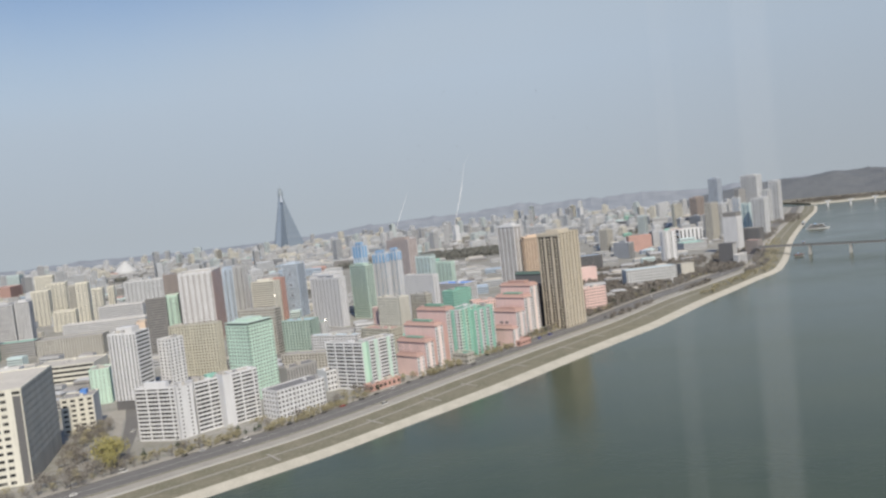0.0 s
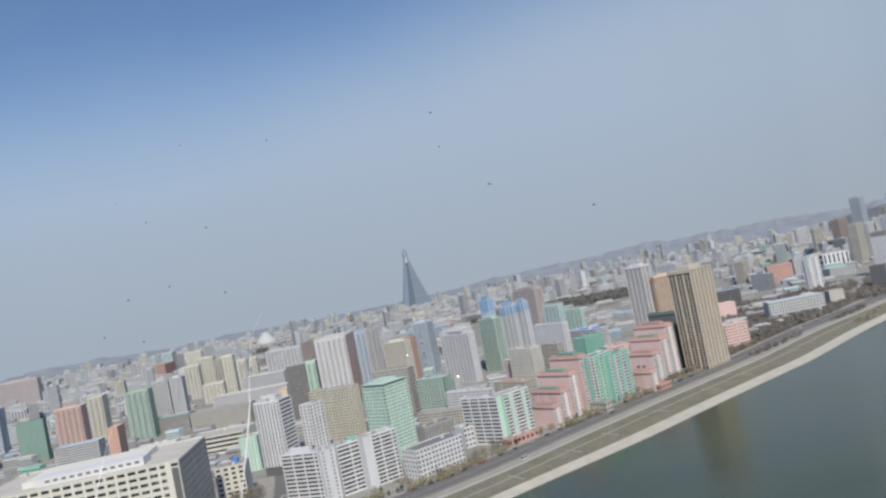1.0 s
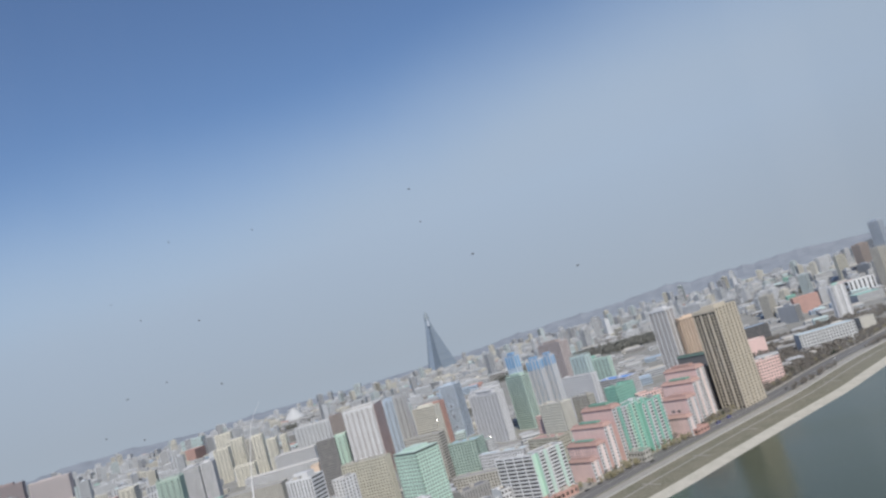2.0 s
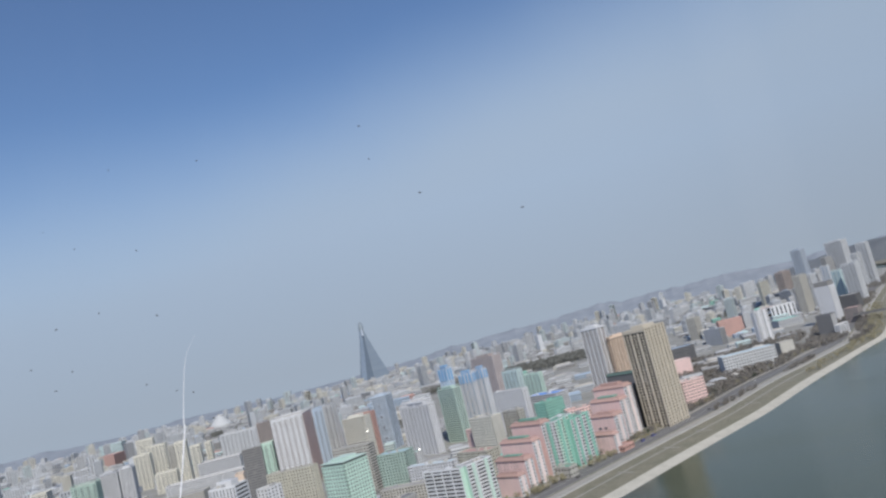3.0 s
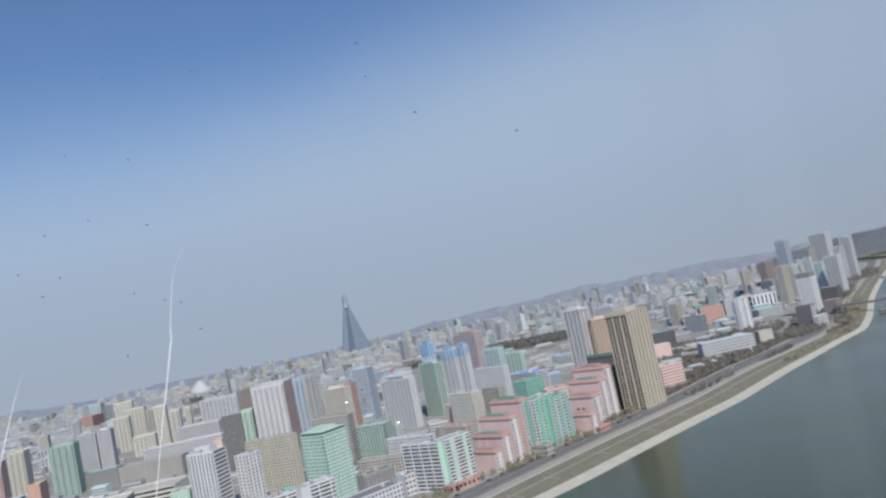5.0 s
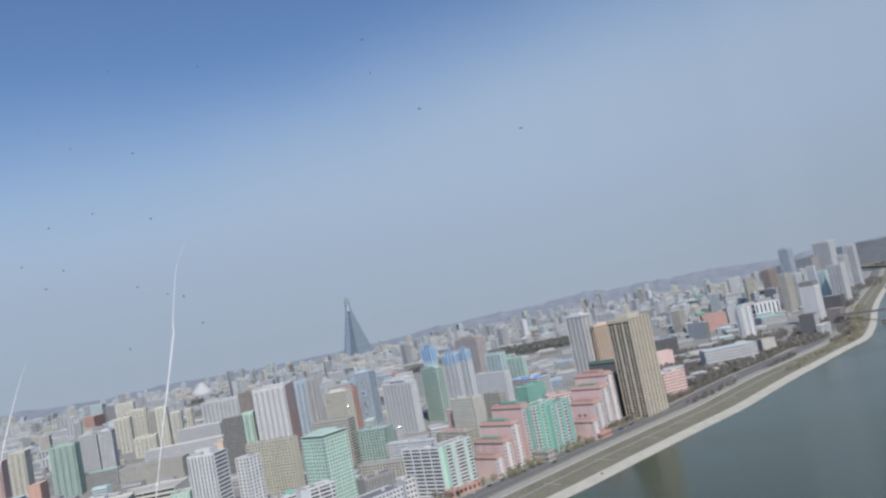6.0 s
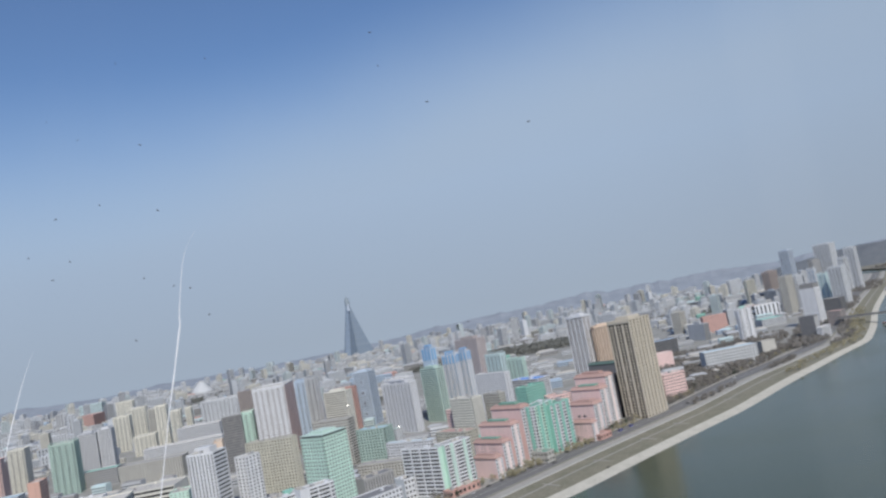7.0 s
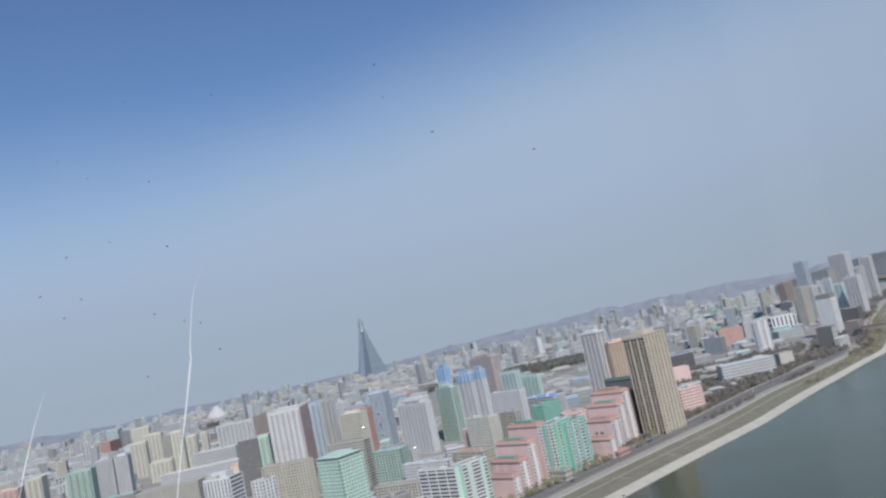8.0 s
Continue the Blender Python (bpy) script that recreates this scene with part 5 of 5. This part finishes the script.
woods("woods", "bare grey-brown trees of the riverside park", [
    (225, 1075, 110, 60, 50, 600), (205, 1020, 70, 34, 48, 280), (205, 1170, 60, 100, 0, 360), (330, 1290, 110, 60, 30, 300), (330, 1150, 90, 35, 45, 280), (430, 1210, 60, 22, 48, 170), (262, 1300, 90, 70, 40, 280),
    (384, 1176, 60, 9, 52, 110), (444, 1281, 70, 12, 60, 160), (494, 1396, 80, 14, 63, 170), (380, 1330, 130, 55, 60, 300), (470, 1180, 70, 8, 55, 60), (535, 1330, 110, 8, 64, 80), (574, 1566, 120, 14, 64, 150), (560, 1460, 90, 26, 62, 160), (720, 1760, 170, 28, 64, 200), (960, 2180, 200, 40, 62, 180)], 5, TWIGS, 7.0)
woods("park_woods", "dark bare woods between far blocks of flats", [
    (20, 2130, 330, 130, -4, 1500), (-1180, 2650, 330, 90, 18, 500), (420, 2300, 200, 70, 0, 260), (560, 2750, 260, 90, 0, 300),
    (-300, 1500, 60, 40, 0, 60), (-700, 1800, 160, 60, 20, 200), (-1000, 1500, 130, 50, 20, 160)], 6, PINES, 13.0)
woods("bank_woods", "bare trees along the far river bank", [(1900, 2980, 500, 60, -4, 420), (1500, 3050, 130, 70, 0, 160)], 7, TWIGS, 11.0)
woods("bank_scrub", "olive scrub and young trees on the river bank", [(330, 985, 30, 7, 47, 24), (380, 1050, 60, 9, 46, 60), (450, 1130, 60, 13, 48, 80), (510, 1235, 60, 13, 60, 80), (560, 1350, 60, 16, 62, 80), (640, 1520, 110, 14, 64, 90)], 9, BUD, 4.2)
woods("roadside_trees", "small bare trees along the riverside road", [(98, 829, 40, 3, 48, 24), (184, 931, 60, 4, 50, 50), (242, 1005, 60, 4, 50, 60), (304, 1069, 60, 4, 47, 60), (211, 908, 60, 2.5, 50, 36), (330, 1045, 50, 3, 47, 50)], 12, TWIGS, 5.5)
woods("shrubs", "low dry shrubs along the riverside road", [(-150, 590, 22, 6, 47, 60), (-60, 672, 60, 5, 47, 80), (70, 790, 90, 6, 47, 110), (-215, 520, 40, 5, 47, 60)], 8, BUD, 2.6)
woods("front_garden", "young olive trees and shrubs before the riverside offices", [(-126, 568, 30, 5, 47, 46), (-94, 606, 26, 5, 47, 36), (-178, 528, 30, 4, 45, 34), (-14, 690, 30, 4, 47, 36), (40, 748, 24, 4, 47, 30)], 14, BUD, 4.6)

# ---------------------------------------------------------------- side street by the white flats
def lane(name, label, pts, width, mat, z, cat):
    bx = Boxes()
    a, b = offset(pts, -width / 2), offset(pts, width / 2)
    for i in range(len(pts) - 1):
        bx.poly([(*a[i], z), (*a[i + 1], z), (*b[i + 1], z), (*b[i], z)])
    return tagged(new(name, bx.mesh(name, [mat])), label, cat, kind="structure")


lane("side_street", "grey asphalt side street running inland", [(-227, 487), (-236, 508), (-257, 578), (-276, 630), (-330, 760), (-420, 1000)], 10, ASPHALT, 0.045, "road")
lane("side_pavement", "pale pavement along the side street", [(-231, 490), (-246, 510), (-268, 581), (-288, 633)], 6, PAVING, 0.02, "pavement")
lane("avenue", "grey asphalt avenue through the middle of the city", [(-420, 700), (-200, 860), (60, 1060), (240, 1240), (420, 1460)], 20, ASPHALT, 0.012, "road")
lane("forecourt", "grey paved forecourt of the white tower", [(-330, 640), (-270, 655)], 40, PAVING, 0.016, "pavement")


# ---------------------------------------------------------------- stairs down the bank
def bank_stairs(at, label):
    i = min(range(len(SHORE_S) - 1), key=lambda k: abs(SHORE_S[k][1] - at))
    (ax, ay), (bx_, by_) = SHORE_S[i], SHORE_S[i + 1]
    top = new("bank_stairs")
    top.matrix_basis = pose(ax, ay, 0, 0, 0, math.degrees(math.atan2(by_ - ay, bx_ - ax)))
    me = single("step", PAVING, (-0.8, 0, -0.3, 0.8, 2.2, 0.3))
    for k in range(2, 10):
        d = 11 + k * 2.2
        part("step", me, top, at=pose(0, d, -1.3 + k * 0.075))
    return tagged(top, label, "stairs", "river stairs")


for at in (470, 528, 575, 612, 664, 715, 760, 845, 930):
    bank_stairs(at, "pale concrete stairs down the grass bank")


# ---------------------------------------------------------------- vehicles
TYRE = painted("tyre_rubber", (0.03, 0.03, 0.03), 0.2)
CAR_PAINT = {}
for cname, rgb in (("white", (0.75, 0.75, 0.74)), ("black", (0.02, 0.02, 0.022)), ("blue", (0.10, 0.12, 0.45)), ("silver", (0.5, 0.51, 0.52)), ("red", (0.4, 0.06, 0.05))):
    CAR_PAINT[cname] = painted(cname + "_car_paint", rgb, 0.1, 0.3)


def car(colour, long=4.5, high=1.45, van=False):
    top = new("van" if van else "car")
    bx = Boxes()
    bx.frustum(-long / 2, -0.88, long / 2, 0.88, 0.28, 0.9, 0.08)
    part("body", bx.mesh("body", [CAR_PAINT[colour]]), top)
    cb = Boxes()
    cb.frustum(-long * (0.46 if van else 0.34), -0.82, long * (0.3 if van else 0.26), 0.82, 0.9, high, 0.16 if van else 0.3)
    part("cabin_glass", cb.mesh("cabin_glass", [DARKGLASS]), top)
    part("roof", single("roof", CAR_PAINT[colour], (-long * (0.42 if van else 0.26), -0.6, high, long * (0.25 if van else 0.18), 0.6, high + 0.05)), top)
    wx_ = Boxes()
    limb(wx_, (0, -0.11, 0), (0, 0.11, 0), 0.32, 0.32, 12)
    for s in (-0.115, 0.115):
        wx_.poly([(0.32 * math.cos(2 * math.pi * i / 12), s, 0.32 * math.sin(2 * math.pi * i / 12)) for i in range(12)])
    wheel = wx_.mesh("wheel", [TYRE])
    rm = Boxes()
    limb(rm, (0, -0.125, 0), (0, 0.125, 0), 0.17, 0.17, 10)
    for s in (-0.125, 0.125):
        rm.poly([(0.17 * math.cos(2 * math.pi * i / 10), s, 0.17 * math.sin(2 * math.pi * i / 10)) for i in range(10)])
    rim = rm.mesh("rim", [KERB])
    for sx in (-1, 1):
        for sy in (-1, 1):
            hub = part("wheel", wheel, top, at=pose(sx * long * 0.31, sy * 0.8, 0.32))
            part("rim", rim, hub)
    return tagged(top, f"{colour} {'van' if van else 'car'} on the riverside road", "van" if van else "car", "road vehicles")


def on_road(at, d):
    path = offset(SHORE_S, d)
    i = min(range(len(path) - 1), key=lambda k: abs(path[k][1] - at))
    (ax, ay), (bx_, by_) = path[i], path[i + 1]
    s = (at - ay) / (by_ - ay)
    return pose(ax + (bx_ - ax) * s, at, -0.12, 0, 0, math.degrees(math.atan2(by_ - ay, bx_ - ax)))


first = {}
for colour, at, d, van in (("white", 452, 69, False), ("white", 530, 75, True), ("black", 560, 81, False), ("black", 612, 81, False), ("white", 590, 51, True),
                           ("silver", 640, 81, False), ("black", 655, 81, False), ("blue", 792, 75, True), ("blue", 806, 75, True), ("black", 700, 67, False),
                           ("black", 528, 81, False), ("silver", 742, 81, False), ("black", 880, 69, False), ("white", 1000, 76, False), ("black", 508, 81, False), ("silver", 516, 81, False), ("black", 574, 81, False),
                           ("black", 583, 81, False), ("red", 597, 81, False), ("black", 625, 81, False), ("black", 668, 81, False), ("silver", 684, 81, False), ("black", 716, 81, False)):
    key = (colour, van)
    m = on_road(at, d)
    if d < 58:
        m.translation.z = -0.14
    if key in first:
        copy_thing(first[key], m)
    else:
        first[key] = car(colour, 6.0 if van else 4.5, 2.3 if van else 1.45, van)
        first[key].matrix_basis = m
for x, y, turn, colour, van in ((-224, 487, 30, "white", True), (-258, 588, 75, "white", False)):
    copy_thing(first[("white", van)], pose(x, y, 0.015, 0, 0, turn))

def kiosk(x, y):
    top = new("kiosk")
    top.matrix_basis = pose(x, y, 0)
    bx = Boxes()
    n = 12
    prof = [(1.6, 0), (1.6, 2.2), (1.3, 3.0), (0.7, 3.6), (0.05, 3.9)]
    for (r0, z0), (r1, z1) in zip(prof, prof[1:]):
        for i in range(n):
            a, b = 2 * math.pi * i / n, 2 * math.pi * (i + 1) / n
            bx.poly([(r0 * math.cos(a), r0 * math.sin(a), z0), (r0 * math.cos(b), r0 * math.sin(b), z0),
                     (r1 * math.cos(b), r1 * math.sin(b), z1), (r1 * math.cos(a), r1 * math.sin(a), z1)])
    part("dome", bx.mesh("dome", [WHITE]), top)
    part("doorway", single("doorway", DARK, (-0.5, -1.65, 0, 0.5, -1.4, 2.0)), top)
    return tagged(top, "small white domed kiosk among bare trees", "kiosk")


kiosk(-268, 538)

# ---------------------------------------------------------------- bridges and boats
def bridge(x0, y0, x1, y1, z, spans, label):
    top = new("bridge")
    L = math.hypot(x1 - x0, y1 - y0)
    top.matrix_basis = pose(x0, y0, 0, 0, 0, math.degrees(math.atan2(y1 - y0, x1 - x0)))
    deck = part("deck", single("deck", DARKGREY, (-30, -6, z - 1.6, L, 6, z)), top, "dark grey bridge deck")
    for s in (-6, 5.8):
        part("railing", single("railing", DARK, (-30, s, z, L, s + 0.2, z + 1.1)), deck)
    me = Boxes()
    me.frustum(-2.2, -5.5, 2.2, 5.5, -9, z - 2.6, 0.6)
    me.box(-1.9, -6, z - 2.6, 1.9, 6, z - 1.6)
    pm = me.mesh("bridge_pier", [KERB])
    for k in range(1, spans):
        part("bridge_pier", pm, top, at=pose(L * k / spans, 0, 0))
    return tagged(top, label, "bridge")


bridge(566, 1354, 1365, 750, 12.5, 16, "long low grey road bridge on pale stone piers")


def hammer_pier(x, y):
    top = new("bridge_pier")
    top.matrix_basis = pose(x, y, 0, 0, 0, -20)
    bx = Boxes()
    bx.frustum(-2.5, -3, 2.5, 3, -8, 14, 0.5)
    part("column", bx.mesh("column", [WHITE]), top)
    hd = Boxes()
    k = [(-11, 14.6), (-3, 12), (3, 12), (11, 14.6), (11, 16), (-11, 16)]
    hd.poly([(x_, -4, z_) for x_, z_ in k])
    hd.poly([(x_, 4, z_) for x_, z_ in reversed(k)])
    for (xa, za), (xb, zb) in zip(k, k[1:] + k[:1]):
        hd.poly([(xa, -4, za), (xa, 4, za), (xb, 4, zb), (xb, -4, zb)])
    part("hammer_head", hd.mesh("hammer_head", [WHITE]), top)
    return tagged(top, "white concrete bridge pier with wide hammer head", "bridge pier", "far bridge piers")


for x, y in ((1322, 2668), (1373, 2615), (1470, 2640), (1580, 2660)):
    hammer_pier(x, y)


def hull(bx, L, B, z0, z1):
    n = 14
    top_, bot = [], []
    for i in range(n + 1):
        s = i / n
        k = min(1.0, (1 - s) * 3.0, 0.55 + s * 3)
        top_.append((s * L - L / 2, B / 2 * k))
        bot.append((s * L * 0.96 - L / 2 * 0.96, B / 2 * k * 0.8))
    for side in (1, -1):
        for i in range(n):
            a, b, c, d = bot[i], bot[i + 1], top_[i + 1], top_[i]
            bx.poly([(a[0], side * a[1], z0), (b[0], side * b[1], z0), (c[0], side * c[1], z1), (d[0], side * d[1], z1)])
    bx.poly([(p[0], p[1], z1) for p in top_] + [(p[0], -p[1], z1) for p in reversed(top_)])
    bx.poly([(top_[0][0], -top_[0][1], z1), (top_[0][0], top_[0][1], z1), (bot[0][0], bot[0][1], z0), (bot[0][0], -bot[0][1], z0)])


def river_ship(x, y, yaw, L, B, decks, label):
    top = new("river_boat")
    top.matrix_basis = pose(x, y, -4, 0, 0, yaw)
    bx = Boxes()
    hull(bx, L, B, -0.6, L * 0.055)
    part("hull", bx.mesh("hull", [WHITE if decks > 1 else GREY]), top)
    z = L * 0.055
    for k in range(decks):
        f0 = 0.40 - 0.05 * k
        part("cabin", single("cabin", DARKGLASS, (-L * f0, -B * 0.38, z, L * (f0 - 0.08), B * 0.38, z + 2.2)), top)
        part("deck", single("deck", WHITE if decks > 1 else ROOF_RED, (-L * (f0 + 0.02), -B * 0.44, z + 2.2, L * (f0 - 0.04), B * 0.44, z + 2.7)), top)
        z += 2.7
    part("funnel", single("funnel", BLUE, (-L * 0.12, -1, z, -L * 0.05, 1, z + 2.4)), top)
    return tagged(top, label, "boat")


river_ship(866, 1806, -18, 52, 11, 3, "white three-deck river cruise boat lying at anchor")
river_ship(589, 1300, 10, 20, 5, 1, "small dark work boat near the bridge")
river_ship(690, 1500, 60, 14, 4, 1, "small white launch near the beach")
river_ship(905, 1960, 60, 34, 8, 2, "white moored river boat behind the cruise boat")

# ---------------------------------------------------------------- landmark hall with a cone roof
def cone_arena(x, y):
    top = new("arena")
    top.matrix_basis = pose(x, y, 0)
    bx = Boxes()
    n, r = 36, 47
    for i in range(n):
        a, b = 2 * math.pi * i / n, 2 * math.pi * (i + 1) / n
        q = lambda t, rr, z: (rr * math.cos(t), rr * math.sin(t), z)
        bx.poly([q(a, r, 0), q(b, r, 0), q(b, r * 0.96, 12), q(a, r * 0.96, 12)])
        bx.poly([q(a, r * 0.96, 12), q(b, r * 0.96, 12), q(b, r * 0.42, 40), q(a, r * 0.42, 40)])
        bx.poly([q(a, r * 0.42, 40), q(b, r * 0.42, 40), q(b, r * 0.06, 54), q(a, r * 0.06, 54)])
    part("shell", bx.mesh("shell", [PALEGREY]), top)
    rb = Boxes()
    for i in range(12):
        a = 2 * math.pi * i / 12
        limb(rb, (r * math.cos(a), r * math.sin(a), 0), (3 * math.cos(a), 3 * math.sin(a), 55), 1.6, 0.8, 4)
    tagged(part("ribs", rb.mesh("ribs", [KERB]), top), kind="stuff")
    return tagged(top, "white cone-roofed ice arena in the far city", "arena")


cone_arena(-1319, 3140)

# ---------------------------------------------------------------- added deck, out of view, that carries the glass right before the eye
GLASS_Y = 0.40
SCRATCH = painted("scratched_glass", (0.95, 0.95, 0.95), 0.02, 0.3)
SPECK = painted("dirt_speck", (0.06, 0.055, 0.05), 0.3)
FRAME = painted("dark_window_frame", (0.05, 0.055, 0.06), 0.2, 0.5)


def dusty_glass():
    """Clear pane under a thin dusty film in upright streaks, with two painted reflection bands."""
    m, n, l, p = base_mat("dusty_window_glass", 0.9)
    p.inputs["Base Color"].default_value = (0.72, 0.73, 0.74, 1)
    wide = ramp(n, l, noise_at(n, l, world_pos(n, l, (1, 1, 0.05)), 9.0, 4, 0.65), 0.42, 0.72)
    fine = ramp(n, l, noise_at(n, l, world_pos(n, l, (1, 1, 0.10)), 60.0, 3), 0.5, 0.8)
    add = n.new("ShaderNodeMath")
    add.operation, add.inputs[1].default_value = 'MULTIPLY_ADD', 0.35
    l.new(fine, add.inputs[0])
    l.new(wide, add.inputs[2])
    film = n.new("ShaderNodeMapRange")
    film.inputs[2].default_value = 1.35
    film.inputs[3].default_value, film.inputs[4].default_value = 0.0, 0.007
    l.new(add.outputs[0], film.inputs[0])
    # two broad pale bands painted in, standing for reflections in the glass
    place = n.new("ShaderNodeSeparateXYZ")
    l.new(world_pos(n, l), place.inputs[0])
    total = film.outputs[0]
    for centre, half, band_fac in ((0.150, 0.020, 0.009), (0.290, 0.036, 0.020)):
        away = n.new("ShaderNodeMath")
        away.operation, away.inputs[1].default_value = 'SUBTRACT', centre
        l.new(place.outputs["X"], away.inputs[0])
        size = n.new("ShaderNodeMath")
        size.operation = 'ABSOLUTE'
        l.new(away.outputs[0], size.inputs[0])
        edge = n.new("ShaderNodeMapRange")
        edge.interpolation_type = 'SMOOTHSTEP'
        edge.inputs[1].default_value, edge.inputs[2].default_value = half * 0.5, half
        edge.inputs[3].default_value, edge.inputs[4].default_value = band_fac, 0.0
        l.new(size.outputs[0], edge.inputs[0])
        both = n.new("ShaderNodeMath")
        l.new(edge.outputs[0], both.inputs[0])
        l.new(total, both.inputs[1])
        total = both.outputs[0]
    clear_, mix = n.new("ShaderNodeBsdfTransparent"), n.new("ShaderNodeMixShader")
    l.new(total, mix.inputs[0])
    l.new(clear_.outputs[0], mix.inputs[1])
    l.new(p.outputs[0], mix.inputs[2])
    l.new(mix.outputs[0], n["Material Output"].inputs[0])
    return m


# unseen tower added to hold the pane, roofless so sun reaches the glass
def viewing_tower():
    top = new("viewing_tower")
    top.matrix_basis = pose(0, 0, 0)
    part("shaft", single("shaft", GREY, (-5, -9, -8, 5, -0.2, 147.6)), top)
    deck = part("deck", single("deck", PALEGREY, (-6, -10, 147.6, 6, 0.9, 148.3)), top)
    part("parapet", single("parapet", PALEGREY, (-6, 0.30, 148.3, 6, 0.52, 148.9), (-6, -10, 148.3, -5.8, 0.3, 149.3), (5.8, -10, 148.3, 6, 0.3, 149.3)), deck)
    tagged(top, "added concrete tower with an open deck, out of view", "tower")
    win = new("window_screen")
    win.matrix_basis = pose(0, GLASS_Y, 148.9)
    part("window_frame", single("window_frame", FRAME, (-3, -0.03, 0, 3, 0.03, 0.06), (-3, -0.03, 2.74, 3, 0.03, 2.8), (-3, -0.03, 0.06, -2.94, 0.03, 2.74), (2.94, -0.03, 0.06, 3, 0.03, 2.74)), win)
    pane = part("pane", single("pane", dusty_glass(), (-2.94, 0.002, 0.06, 2.94, 0.006, 2.74)), win, "dusty window pane with painted reflection bands")
    pane.visible_shadow = False
    return tagged(win, "tall glass pane, its frame out of view on the added deck", "window")


viewing_tower()

marks = new("window_marks")
marks.matrix_basis = pose(0, GLASS_Y, 150)
tagged(marks, "thin white scratches and dark dirt specks on window glass", "window marks")


def scratch(path, width):
    """A thin raised line on the glass along a kinked path, fine at its upper end."""
    bx = Boxes()
    sides, n = 5, len(path) - 1
    for i, (x, z) in enumerate(path):
        k = i / n
        r = width * min(1.0, 0.12 + 4.0 * k * k) * (0.75 + 0.4 * abs(math.sin(i * 2.3))) * (1.0 if k < 0.8 else 0.6)
        bx.v += [(x + r * math.cos(2 * math.pi * j / sides), r * math.sin(2 * math.pi * j / sides), z) for j in range(sides)]
        if i:
            for j in range(sides):
                m = (j + 1) % sides
                bx.f.append(((i - 1) * sides + j, (i - 1) * sides + m, i * sides + m, i * sides + j))
                bx.mi.append(0)
    return part("scratch", bx.mesh("scratch", [SCRATCH]), marks, "thin white scratch")


scratch(smooth([(-0.1585, 0.0655), (-0.1640, 0.0590), (-0.1678, 0.0518), (-0.1715, 0.0373), (-0.1748, 0.0222), (-0.1749, 0.0180), (-0.1757, 0.0155),
               (-0.1808, -0.0020), (-0.1838, -0.0120), (-0.1848, -0.0150), (-0.1890, -0.0285), (-0.1937, -0.0455), (-0.2010, -0.0720)], 1), 0.00042)
scratch(smooth([(-0.2585, 0.0182), (-0.2655, 0.0055), (-0.2725, -0.0100), (-0.2790, -0.0255), (-0.2830, -0.0372)], 1), 0.00027)

SPECKS = [(-0.1875, 0.1654), (-0.1375, 0.1573), (-0.0461, 0.1517), (-0.0450, 0.1329), (-0.0229, 0.1082), (-0.2313, 0.1411), (-0.2155, 0.1275),
          (-0.1811, 0.1177), (-0.2347, 0.0868), (-0.2089, 0.0897), (-0.1771, 0.0804), (-0.2301, 0.0624), (-0.1906, 0.0456), (-0.2414, 0.0543),
          (-0.1749, 0.0386), (-0.1663, 0.0357), (-0.1583, 0.0198), (-0.2003, 0.0135), (-0.0235, -0.0096), (0.0272, 0.0867), (-0.2512, -0.0257),
          (0.0317, -0.0944), (-0.2137, -0.0635), (-0.2531, 0.0688)]
sr = random.Random(4)
for x, z in SPECKS:
    bx = Boxes()
    n, rx_, rz_ = 8, sr.uniform(0.0005, 0.0010), sr.uniform(0.00022, 0.0004)
    ring = [(rx_ * math.cos(2 * math.pi * i / n) * sr.uniform(0.7, 1.2), 0, rz_ * math.sin(2 * math.pi * i / n) * sr.uniform(0.7, 1.2)) for i in range(n)]
    for i in range(n):
        bx.poly([ring[i], ring[(i + 1) % n], (0, -0.0003, 0)])
        bx.poly([ring[(i + 1) % n], ring[i], (0, 0.0002, 0)])
    part("dirt_speck", bx.mesh("dirt_speck", [SPECK]), marks, at=pose(x, 0, z, 0, sr.uniform(-20, 60), 0))
